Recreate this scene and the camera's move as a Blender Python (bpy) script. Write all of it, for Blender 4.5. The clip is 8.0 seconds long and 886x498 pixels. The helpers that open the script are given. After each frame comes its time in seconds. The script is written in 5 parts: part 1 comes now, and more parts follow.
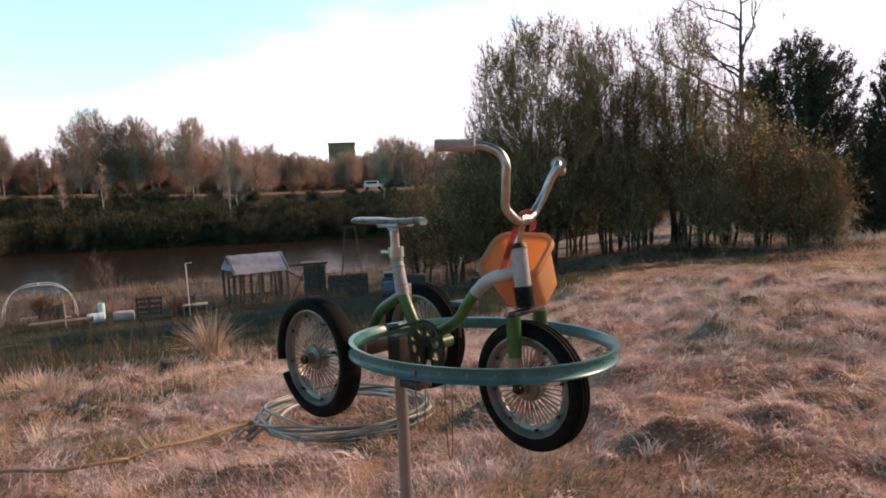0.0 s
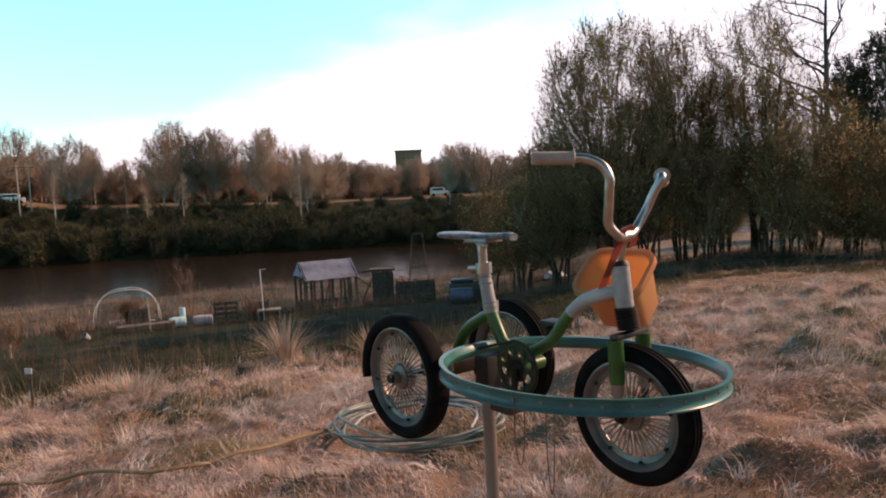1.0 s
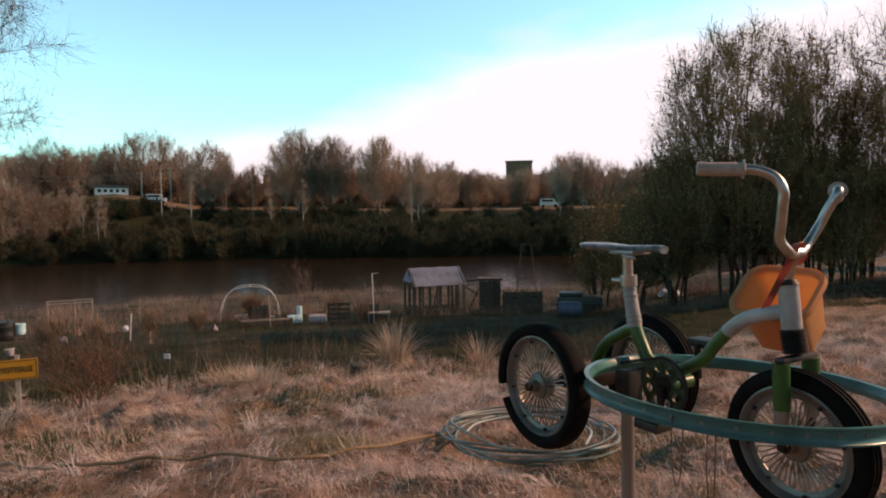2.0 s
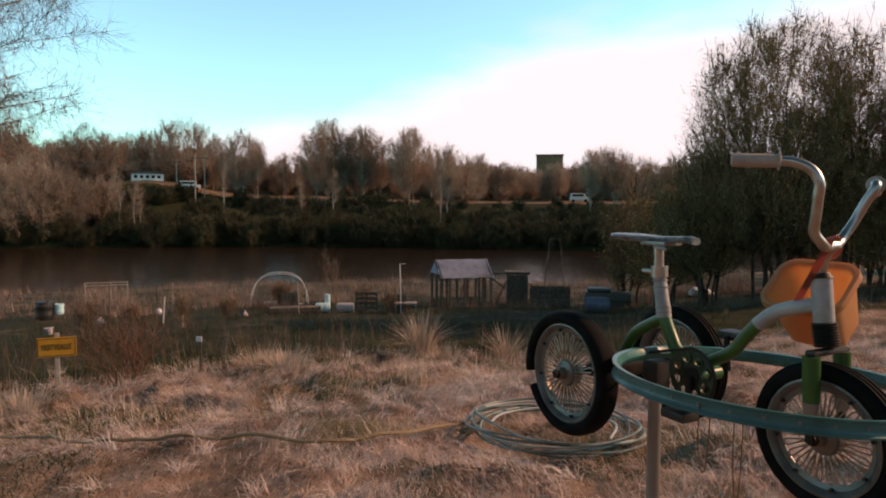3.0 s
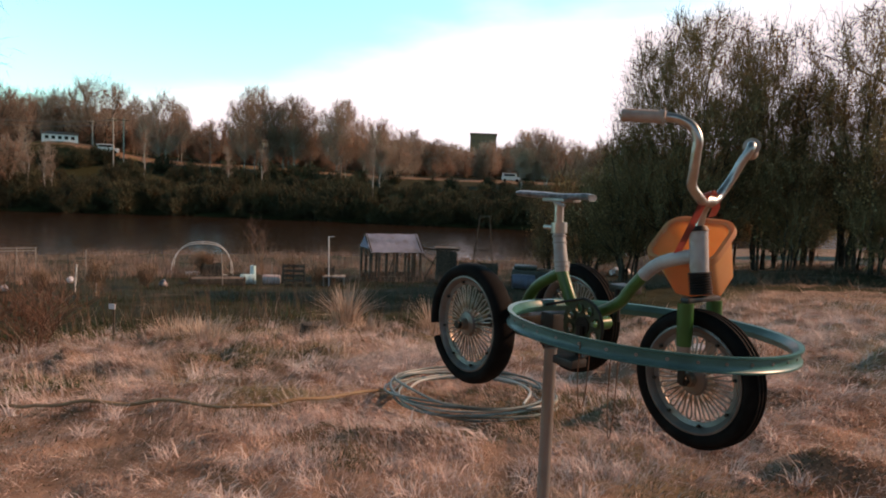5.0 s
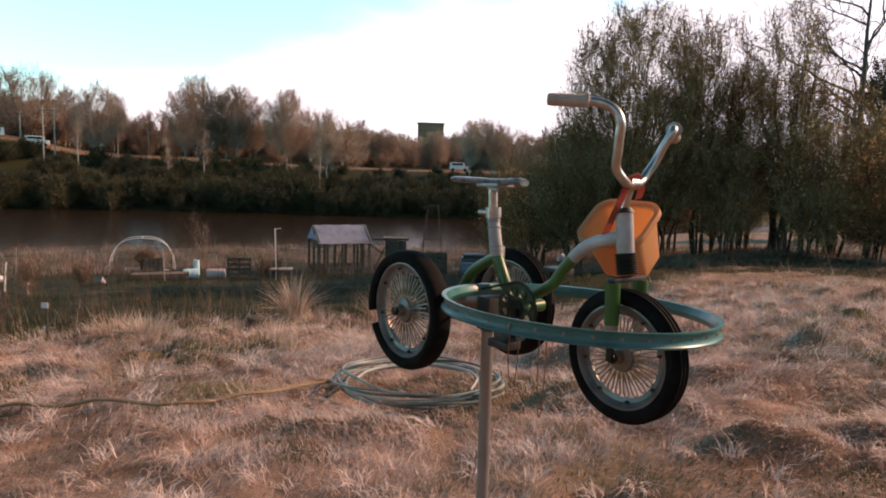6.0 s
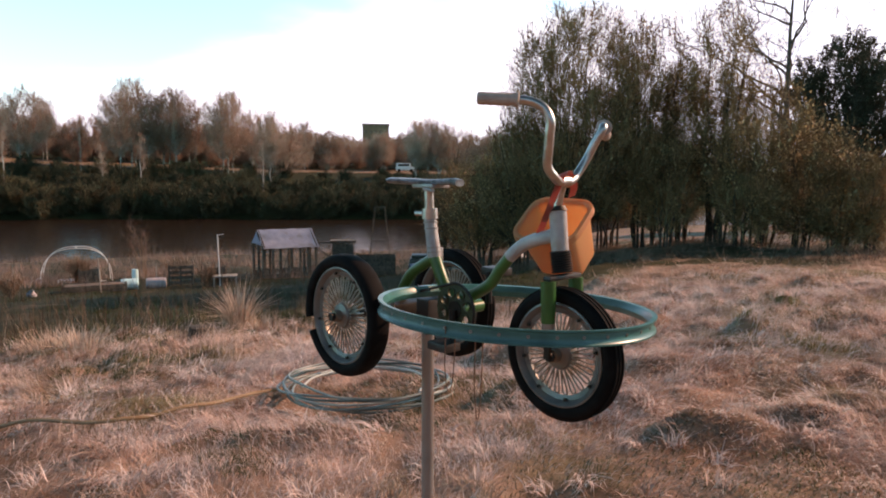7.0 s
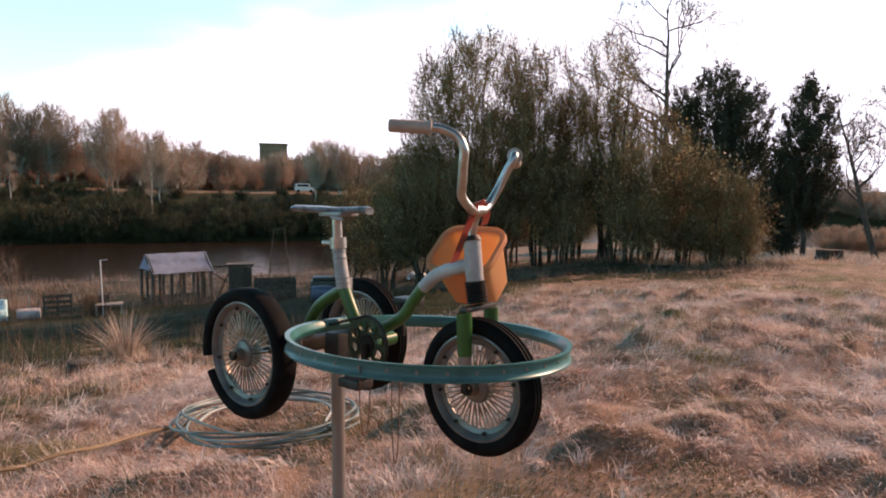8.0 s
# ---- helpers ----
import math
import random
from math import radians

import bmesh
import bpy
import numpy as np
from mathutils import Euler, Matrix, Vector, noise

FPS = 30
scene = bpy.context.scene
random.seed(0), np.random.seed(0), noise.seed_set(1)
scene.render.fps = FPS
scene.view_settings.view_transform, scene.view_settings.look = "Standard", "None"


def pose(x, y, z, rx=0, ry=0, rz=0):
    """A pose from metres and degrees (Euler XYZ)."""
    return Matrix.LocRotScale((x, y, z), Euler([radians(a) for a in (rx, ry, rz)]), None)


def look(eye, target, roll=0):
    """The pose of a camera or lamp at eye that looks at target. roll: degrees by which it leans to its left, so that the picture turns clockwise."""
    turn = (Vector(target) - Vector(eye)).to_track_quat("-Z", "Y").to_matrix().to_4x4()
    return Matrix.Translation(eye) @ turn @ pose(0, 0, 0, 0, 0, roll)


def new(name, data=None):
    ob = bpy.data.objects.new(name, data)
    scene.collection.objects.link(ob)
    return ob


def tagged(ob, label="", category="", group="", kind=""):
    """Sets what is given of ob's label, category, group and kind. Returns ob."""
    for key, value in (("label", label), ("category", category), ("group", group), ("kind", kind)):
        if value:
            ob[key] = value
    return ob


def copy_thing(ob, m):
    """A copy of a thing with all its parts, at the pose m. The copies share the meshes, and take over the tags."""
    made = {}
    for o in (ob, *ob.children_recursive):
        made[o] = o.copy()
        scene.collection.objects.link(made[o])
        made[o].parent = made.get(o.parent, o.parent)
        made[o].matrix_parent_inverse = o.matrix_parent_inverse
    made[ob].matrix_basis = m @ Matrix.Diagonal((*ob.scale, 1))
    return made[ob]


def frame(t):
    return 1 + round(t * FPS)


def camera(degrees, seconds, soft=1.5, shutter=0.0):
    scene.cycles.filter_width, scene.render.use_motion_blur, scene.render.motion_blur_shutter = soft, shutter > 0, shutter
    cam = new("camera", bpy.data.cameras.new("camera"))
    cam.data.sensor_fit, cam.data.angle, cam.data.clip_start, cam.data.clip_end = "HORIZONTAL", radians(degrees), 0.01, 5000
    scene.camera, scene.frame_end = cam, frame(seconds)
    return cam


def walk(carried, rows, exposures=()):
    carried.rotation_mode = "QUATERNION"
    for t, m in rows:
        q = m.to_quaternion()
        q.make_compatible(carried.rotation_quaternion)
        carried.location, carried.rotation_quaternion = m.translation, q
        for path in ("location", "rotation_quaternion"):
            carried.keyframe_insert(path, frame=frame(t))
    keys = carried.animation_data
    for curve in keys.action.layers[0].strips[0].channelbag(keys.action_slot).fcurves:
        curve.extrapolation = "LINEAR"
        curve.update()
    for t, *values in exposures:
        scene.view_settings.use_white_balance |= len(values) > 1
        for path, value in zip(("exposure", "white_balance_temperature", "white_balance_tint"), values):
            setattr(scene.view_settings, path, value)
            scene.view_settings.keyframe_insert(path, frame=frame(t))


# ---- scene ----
cam = camera(69.9, 8.0, soft=1.9)
PATH = [
    (0, (0.064, 0.457, 1.56), (0.064, 2.45, 1.393), -2.2),
    (0.5, (0.043, 0.494, 1.57), (-0.044, 2.485, 1.404), -2.7),
    (1, (0.005, 0.518, 1.582), (-0.201, 2.503, 1.443), -2.7),
    (1.5, (-0.047, 0.496, 1.586), (-0.421, 2.458, 1.479), -2.0),
    (2, (-0.082, 0.491, 1.579), (-0.617, 2.415, 1.482), -0.9),
    (3.3, (-0.084, 0.458, 1.551), (-0.712, 2.353, 1.426), 0.6),
    (3.5, (-0.075, 0.46, 1.535), (-0.691, 2.359, 1.405), 1.3),
    (4, (-0.054, 0.462, 1.524), (-0.613, 2.376, 1.371), 1.9),
    (4.5, (-0.035, 0.458, 1.515), (-0.52, 2.391, 1.343), 2.3),
    (6, (0.021, 0.463, 1.498), (-0.229, 2.436, 1.282), 1.8),
    (6.5, (0.037, 0.472, 1.499), (-0.131, 2.453, 1.281), 1.2),
    (7, (0.048, 0.488, 1.5), (-0.041, 2.475, 1.289), 0.6),
    (7.5, (0.041, 0.514, 1.509), (0.079, 2.505, 1.32), 0.2),
    (8, (0.027, 0.54, 1.518), (0.245, 2.523, 1.373), 0.4),
]
walk(cam, [(t, look(eye, target, roll)) for t, eye, target, roll in PATH],
     [(0, -0.35, 12400, 57), (0.7, -0.45, 12600, 57), (1.5, -0.8, 13400, 57), (2.2, -0.95, 14000, 57), (3.5, -0.95, 14600, 58), (4.7, -0.8, 14000, 58), (6.0, -0.45, 13200, 58), (6.5, -0.35, 12600, 58), (8.0, -0.25, 12200, 58)])

# ---- world, sun ----
SUN_AZ, SUN_EL = 66.0, 31.0      # degrees right of +y, above the horizon
world = bpy.data.worlds.new("world")
scene.world = world
world.use_nodes = True
wn, wl = world.node_tree.nodes, world.node_tree.links
wn.clear()
w_out = wn.new("ShaderNodeOutputWorld")
w_bg = wn.new("ShaderNodeBackground")
w_bg.inputs["Strength"].default_value = 0.10
w_sky = wn.new("ShaderNodeTexSky")
w_sky.sky_type = "NISHITA"
w_sky.sun_disc = False
w_sky.sun_elevation, w_sky.sun_rotation = radians(SUN_EL), radians(SUN_AZ)
w_sky.air_density, w_sky.dust_density, w_sky.ozone_density = 1.0, 0.6, 2.0
w_co = wn.new("ShaderNodeTexCoord")
w_dot = wn.new("ShaderNodeVectorMath")
w_dot.operation = "DOT_PRODUCT"
w_dot.inputs[1].default_value = (0.183, 0.265, -0.947)
w_map = wn.new("ShaderNodeMapping")
w_map.inputs["Scale"].default_value = (2.0, 2.0, 6.0)
w_noise = wn.new("ShaderNodeTexNoise")
w_noise.inputs["Scale"].default_value = 1.6
w_noise.inputs["Detail"].default_value = 6.0
w_add = wn.new("ShaderNodeMath")
w_add.operation = "MULTIPLY_ADD"
w_add.inputs[1].default_value = 0.16
w_ramp = wn.new("ShaderNodeMapRange")
w_ramp.interpolation_type = "SMOOTHSTEP"
w_ramp.inputs["From Min"].default_value = 0.048
w_ramp.inputs["From Max"].default_value = 0.135
w_mix = wn.new("ShaderNodeMix")
w_mix.data_type = "RGBA"
w_mix.inputs["B"].default_value = (11.3, 20.3, 29.3, 1.0)
wl.new(w_co.outputs["Generated"], w_dot.inputs[0])
wl.new(w_co.outputs["Generated"], w_map.inputs["Vector"])
wl.new(w_map.outputs["Vector"], w_noise.inputs["Vector"])
wl.new(w_noise.outputs["Fac"], w_add.inputs[0])
wl.new(w_dot.outputs["Value"], w_add.inputs[2])
wl.new(w_add.outputs["Value"], w_ramp.inputs["Value"])
wl.new(w_ramp.outputs["Result"], w_mix.inputs["Factor"])
w_gain = wn.new("ShaderNodeMix")
w_gain.data_type, w_gain.blend_type = "RGBA", "MULTIPLY"
w_gain.inputs["Factor"].default_value = 1.0
w_gain.inputs["B"].default_value = (0.85, 6.6, 7.6, 1.0)
wl.new(w_sky.outputs["Color"], w_gain.inputs["A"])
w_xyz = wn.new("ShaderNodeSeparateXYZ")
wl.new(w_co.outputs["Generated"], w_xyz.inputs["Vector"])
w_haze = wn.new("ShaderNodeMapRange")
w_haze.interpolation_type = "SMOOTHSTEP"
w_haze.inputs["From Min"].default_value, w_haze.inputs["From Max"].default_value = 0.30, 0.70
w_haze.inputs["To Min"].default_value, w_haze.inputs["To Max"].default_value = 1.0, 0.12
wl.new(w_xyz.outputs["Z"], w_haze.inputs["Value"])
w_dim = wn.new("ShaderNodeMix")
w_dim.data_type, w_dim.blend_type = "RGBA", "MULTIPLY"
w_dim.inputs["Factor"].default_value = 1.0
wl.new(w_gain.outputs["Result"], w_dim.inputs["A"])
wl.new(w_haze.outputs["Result"], w_dim.inputs["B"])
wl.new(w_dim.outputs["Result"], w_mix.inputs["A"])
wl.new(w_mix.outputs["Result"], w_bg.inputs["Color"])
wl.new(w_bg.outputs["Background"], w_out.inputs["Surface"])

sun_data = bpy.data.lights.new("sun", "SUN")
sun_data.energy, sun_data.angle, sun_data.color = 4.9, radians(0.6), (1.0, 0.9, 0.78)
sun = new("sun", sun_data)
sd = Vector((math.sin(radians(SUN_AZ)) * math.cos(radians(SUN_EL)), math.cos(radians(SUN_AZ)) * math.cos(radians(SUN_EL)), math.sin(radians(SUN_EL))))
sun.matrix_world = look(sd * 60, (0, 0, 0))


# ---- materials ----
def material(name, low, high, rough=0.8, scale=6.0, metal=0.0, bump=0.0, bump_scale=60.0, spot=None, spot_scale=1.5, vary=0.0, sheer=0.0, spec=0.5):
    """Two colours mixed by fine grain, a third by large stains, relief, and a shift of value from object to object."""
    m = bpy.data.materials.new(name)
    m.use_nodes = True
    nt = m.node_tree
    n, l = nt.nodes, nt.links
    bsdf = n["Principled BSDF"]
    co = n.new("ShaderNodeTexCoord")
    grain = n.new("ShaderNodeTexNoise")
    grain.inputs["Scale"].default_value, grain.inputs["Detail"].default_value = scale, 8.0
    l.new(co.outputs["Object"], grain.inputs["Vector"])
    ramp = n.new("ShaderNodeMapRange")
    ramp.inputs["From Min"].default_value, ramp.inputs["From Max"].default_value = 0.3, 0.7
    l.new(grain.outputs["Fac"], ramp.inputs["Value"])
    mix = n.new("ShaderNodeMix")
    mix.data_type = "RGBA"
    mix.inputs["A"].default_value, mix.inputs["B"].default_value = (*low, 1), (*high, 1)
    l.new(ramp.outputs["Result"], mix.inputs["Factor"])
    out = mix.outputs["Result"]
    if spot:
        big = n.new("ShaderNodeTexNoise")
        big.inputs["Scale"].default_value, big.inputs["Detail"].default_value = spot_scale, 5.0
        l.new(co.outputs["Object"], big.inputs["Vector"])
        cut = n.new("ShaderNodeMapRange")
        cut.inputs["From Min"].default_value, cut.inputs["From Max"].default_value = 0.52, 0.68
        l.new(big.outputs["Fac"], cut.inputs["Value"])
        mix2 = n.new("ShaderNodeMix")
        mix2.data_type = "RGBA"
        mix2.inputs["B"].default_value = (*spot, 1)
        l.new(out, mix2.inputs["A"])
        l.new(cut.outputs["Result"], mix2.inputs["Factor"])
        out = mix2.outputs["Result"]
    if vary:
        info = n.new("ShaderNodeObjectInfo")
        geo = n.new("ShaderNodeNewGeometry")
        add = n.new("ShaderNodeMath")
        add.operation = "ADD"
        l.new(info.outputs["Random"], add.inputs[0])
        l.new(geo.outputs["Random Per Island"], add.inputs[1])
        rng = n.new("ShaderNodeMapRange")
        rng.inputs["From Max"].default_value = 2.0
        rng.inputs["To Min"].default_value, rng.inputs["To Max"].default_value = 1 - vary, 1 + vary
        l.new(add.outputs["Value"], rng.inputs["Value"])
        hsv = n.new("ShaderNodeHueSaturation")
        l.new(rng.outputs["Result"], hsv.inputs["Value"])
        l.new(out, hsv.inputs["Color"])
        out = hsv.outputs["Color"]
    l.new(out, bsdf.inputs["Base Color"])
    bsdf.inputs["Roughness"].default_value, bsdf.inputs["Metallic"].default_value = rough, metal
    bsdf.inputs["Specular IOR Level"].default_value = spec
    if bump:
        rel = n.new("ShaderNodeTexNoise")
        rel.inputs["Scale"].default_value, rel.inputs["Detail"].default_value = bump_scale, 6.0
        l.new(co.outputs["Object"], rel.inputs["Vector"])
        bn = n.new("ShaderNodeBump")
        bn.inputs["Strength"].default_value, bn.inputs["Distance"].default_value = bump, 0.3 / bump_scale
        l.new(rel.outputs["Fac"], bn.inputs["Height"])
        l.new(bn.outputs["Normal"], bsdf.inputs["Normal"])
    if sheer:
        tr = n.new("ShaderNodeBsdfTranslucent")
        l.new(out, tr.inputs["Color"])
        ms = n.new("ShaderNodeMixShader")
        ms.inputs["Fac"].default_value = sheer
        l.new(bsdf.outputs["BSDF"], ms.inputs[1])
        l.new(tr.outputs["BSDF"], ms.inputs[2])
        l.new(ms.outputs["Shader"], n["Material Output"].inputs["Surface"])
    return m


M_GRASS = material("dry_grass_blade", (0.225, 0.115, 0.082), (0.94, 0.68, 0.58), 0.75, 3.0, spot=(0.20, 0.18, 0.06), spot_scale=0.5, vary=0.5, sheer=0.3, spec=0.3)
M_REED = material("reed", (0.48, 0.32, 0.24), (0.74, 0.57, 0.47), 0.8, 3, vary=0.4, sheer=0.25)
M_SHORE = material("shore_reed", (0.16, 0.09, 0.07), (0.36, 0.23, 0.18), 0.8, 0.4, vary=0.6, sheer=0.2)
M_STRAW = material("bleached_straw", (0.75, 0.56, 0.50), (0.97, 0.82, 0.78), 0.65, 1.2, vary=0.35, sheer=0.35)
M_SPROUT = material("green_sprouts", (0.018, 0.034, 0.008), (0.075, 0.105, 0.026), 0.7, 1.2, vary=0.5, sheer=0.3)
M_WEED = material("weed_stalk", (0.075, 0.042, 0.028), (0.19, 0.115, 0.075), 0.9, 3, vary=0.5)
M_BARK = material("bark", (0.035, 0.026, 0.02), (0.10, 0.075, 0.055), 0.95, 5, bump=0.6, bump_scale=25)
M_BIRCH = material("birch_bark", (0.32, 0.26, 0.22), (0.44, 0.37, 0.32), 0.8, 4, spot=(0.08, 0.07, 0.06), spot_scale=2.2)
M_TWIG = material("twig", (0.15, 0.085, 0.055), (0.33, 0.195, 0.125), 0.8, 0.5, vary=0.5)
M_WITHY = material("willow_twig", (0.17, 0.105, 0.05), (0.36, 0.23, 0.115), 0.8, 0.5, vary=0.5, spec=0.3)
# far woods' twigs: pale haze of distance mixed into the base colour
M_TWIG_HAZED = material("hazed_far_twig", (0.34, 0.21, 0.155), (0.52, 0.36, 0.28), 0.95, 0.2, vary=0.4, sheer=0.4)
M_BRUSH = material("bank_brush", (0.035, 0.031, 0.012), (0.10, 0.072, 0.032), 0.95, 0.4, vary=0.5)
M_LEAF = material("willow_leaf", (0.26, 0.18, 0.08), (0.66, 0.48, 0.26), 0.5, 0.6, vary=0.6, sheer=0.4)
M_NEEDLE = material("pine_needle", (0.018, 0.026, 0.014), (0.05, 0.058, 0.03), 0.8, 0.6, vary=0.5, sheer=0.1)
M_GREEN = material("green_paint", (0.001, 0.085, 0.016), (0.003, 0.14, 0.03), 0.38, 14, spot=(0.03, 0.13, 0.04), spot_scale=9, bump=0.1, bump_scale=120)
M_WHITE = material("worn_white_paint", (0.30, 0.29, 0.285), (0.47, 0.455, 0.44), 0.45, 30, spot=(0.36, 0.31, 0.27), spot_scale=22, bump=0.15, bump_scale=150)
M_CHROME = material("worn_chrome", (0.46, 0.41, 0.37), (0.62, 0.57, 0.53), 0.34, 40, metal=1.0, spot=(0.42, 0.28, 0.18), spot_scale=18)
M_STEEL = material("galvanised_steel", (0.24, 0.23, 0.22), (0.36, 0.35, 0.335), 0.45, 12, metal=0.6, spot=(0.3, 0.26, 0.24), spot_scale=6)
M_TEAL = material("teal_rim_paint", (0.0005, 0.115, 0.108), (0.002, 0.205, 0.195), 0.3, 16, metal=0.0, spec=0.28, spot=(0.006, 0.16, 0.15), spot_scale=12)
M_TYRE = material("tyre_rubber", (0.004, 0.004, 0.004), (0.010, 0.0098, 0.0095), 0.75, 30, bump=0.2, bump_scale=200, spot=(0.012, 0.0115, 0.011), spot_scale=14, spec=0.08)
M_RIM = material("pressed_wheel", (0.09, 0.095, 0.09), (0.19, 0.19, 0.18), 0.42, 18, metal=0.35, spot=(0.24, 0.17, 0.12), spot_scale=9)
M_SPOKE = material("wire_spoke", (0.2, 0.2, 0.185), (0.38, 0.38, 0.35), 0.36, 30, metal=0.6, spot=(0.22, 0.17, 0.13), spot_scale=30)
M_BLACK = material("black_plastic", (0.012, 0.012, 0.012), (0.03, 0.028, 0.026), 0.5, 20)
M_CURRANT = material("currant_twig", (0.10, 0.045, 0.03), (0.22, 0.105, 0.065), 0.8, 0.5, vary=0.5)
M_RING = material("oily_green_iron", (0.02, 0.035, 0.02), (0.06, 0.085, 0.045), 0.5, 40, metal=0.3)
M_GREASE = material("greasy_iron", (0.012, 0.011, 0.010), (0.04, 0.032, 0.024), 0.55, 40, metal=0.5)
M_GRIP = material("grip_rubber", (0.38, 0.28, 0.24), (0.5, 0.39, 0.33), 0.6, 40, bump=0.2, bump_scale=140)
M_ORANGE = material("orange_plastic", (0.88, 0.46, 0.22), (0.92, 0.53, 0.28), 0.4, 9, sheer=0.5)
M_RIMPLASTIC = material("pale_orange_plastic", (0.84, 0.40, 0.2), (0.88, 0.48, 0.26), 0.4, 12, sheer=0.55)
M_RED = material("red_strap", (0.50, 0.10, 0.075), (0.62, 0.18, 0.14), 0.45, 18, sheer=0.2)
M_SADDLE = material("saddle_vinyl", (0.05, 0.07, 0.075), (0.24, 0.28, 0.3), 0.4, 60, spot=(0.03, 0.04, 0.04), spot_scale=28, bump=0.3, bump_scale=90)
M_HOSE = material("garden_hose", (0.08, 0.11, 0.095), (0.28, 0.31, 0.28), 0.35, 4, spot=(0.2, 0.28, 0.26), spot_scale=3)
M_HOSE_DARK = material("dark_garden_hose", (0.03, 0.05, 0.042), (0.10, 0.13, 0.115), 0.35, 4)
M_HOSE_PALE = material("pale_garden_hose", (0.34, 0.36, 0.33), (0.5, 0.52, 0.48), 0.35, 4)
M_HOSE_OLD = material("yellow_hose", (0.26, 0.15, 0.08), (0.4, 0.25, 0.14), 0.5, 6)
M_TWINE = material("rusty_wire", (0.10, 0.04, 0.025), (0.2, 0.09, 0.05), 0.8, 40)
M_WOOD = material("weathered_wood", (0.06, 0.045, 0.035), (0.16, 0.12, 0.09), 0.9, 9, bump=0.4, bump_scale=40, vary=0.4)
M_POST = material("grey_post_wood", (0.26, 0.22, 0.19), (0.42, 0.37, 0.32), 0.9, 14, bump=0.3, bump_scale=60)
M_ROOF = material("clouded_plastic_sheet", (0.46, 0.55, 0.68), (0.62, 0.70, 0.82), 0.3, 5, sheer=0.4, spot=(0.4, 0.44, 0.5), spot_scale=2.5)
M_PIPE = material("white_pipe", (0.7, 0.66, 0.62), (0.8, 0.77, 0.73), 0.45, 8)
M_AQUA = material("pale_blue_plastic", (0.34, 0.68, 0.72), (0.46, 0.78, 0.8), 0.45, 4)
M_MAUVE = material("faded_grey_plastic", (0.38, 0.32, 0.33), (0.5, 0.43, 0.43), 0.5, 4)
M_BLUE = material("blue_plastic", (0.03, 0.12, 0.18), (0.05, 0.18, 0.25), 0.45, 5)
M_DKGREEN = material("dark_green_plastic", (0.012, 0.04, 0.032), (0.03, 0.07, 0.055), 0.5, 5)
M_SIGN = material("yellow_sign", (0.50, 0.20, 0.02), (0.58, 0.25, 0.03), 0.5, 12, spot=(0.5, 0.26, 0.05), spot_scale=8)
M_INK = material("black_lettering", (0.02, 0.016, 0.01), (0.035, 0.03, 0.02), 0.6, 30)
M_WALL = material("pale_render", (0.66, 0.64, 0.62), (0.76, 0.74, 0.72), 0.8, 1)
M_BLOCK = material("brown_facade", (0.32, 0.095, 0.06), (0.38, 0.125, 0.08), 0.95, 0.2, spec=0.1)
M_BLIND = material("brown_window", (0.22, 0.065, 0.045), (0.27, 0.085, 0.06), 0.5, 2, spec=0.2)
M_GLASS = material("dark_window", (0.02, 0.02, 0.02), (0.04, 0.036, 0.034), 0.55, 2, spec=0.1)
M_BAG = material("white_bag", (0.7, 0.7, 0.72), (0.82, 0.82, 0.84), 0.5, 8)


def ground_material():
    m = material("field", (0.12, 0.072, 0.05), (0.39, 0.24, 0.18), 0.95, 2.2, bump=0.8, bump_scale=9, spot=(0.10, 0.10, 0.035), spot_scale=0.35, spec=0.15)
    n, l = m.node_tree.nodes, m.node_tree.links
    bsdf = n["Principled BSDF"]
    src = bsdf.inputs["Base Color"].links[0].from_socket
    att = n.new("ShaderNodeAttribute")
    # the mask holds dug earth and the willows' painted shade alike
    att.attribute_name = "soil_and_shade"
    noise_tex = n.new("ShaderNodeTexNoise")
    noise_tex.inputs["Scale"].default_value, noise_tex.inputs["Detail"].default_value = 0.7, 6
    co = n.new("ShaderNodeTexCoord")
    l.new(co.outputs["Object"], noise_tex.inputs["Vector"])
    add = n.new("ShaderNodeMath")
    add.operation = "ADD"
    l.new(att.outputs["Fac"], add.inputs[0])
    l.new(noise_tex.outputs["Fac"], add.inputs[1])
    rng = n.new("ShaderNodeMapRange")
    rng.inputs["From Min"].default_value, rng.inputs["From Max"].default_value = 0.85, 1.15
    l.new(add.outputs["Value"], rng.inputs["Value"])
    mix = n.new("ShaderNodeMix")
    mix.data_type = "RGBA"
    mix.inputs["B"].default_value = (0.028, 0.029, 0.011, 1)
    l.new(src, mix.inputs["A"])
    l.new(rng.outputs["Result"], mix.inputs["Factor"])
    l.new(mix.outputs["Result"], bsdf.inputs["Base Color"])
    return m


def water_material():
    m = bpy.data.materials.new("river_water")
    m.use_nodes = True
    n, l = m.node_tree.nodes, m.node_tree.links
    b = n["Principled BSDF"]
    b.inputs["Base Color"].default_value = (0.035, 0.018, 0.012, 1)
    b.inputs["Roughness"].default_value = 0.12
    b.inputs["IOR"].default_value = 1.33
    co = n.new("ShaderNodeTexCoord")
    tx = n.new("ShaderNodeTexNoise")
    tx.inputs["Scale"].default_value, tx.inputs["Detail"].default_value = 0.9, 5
    l.new(co.outputs["Object"], tx.inputs["Vector"])
    bn = n.new("ShaderNodeBump")
    bn.inputs["Strength"].default_value, bn.inputs["Distance"].default_value = 0.35, 0.12
    l.new(tx.outputs["Fac"], bn.inputs["Height"])
    l.new(bn.outputs["Normal"], b.inputs["Normal"])
    return m


M_GROUND, M_WATER = ground_material(), water_material()


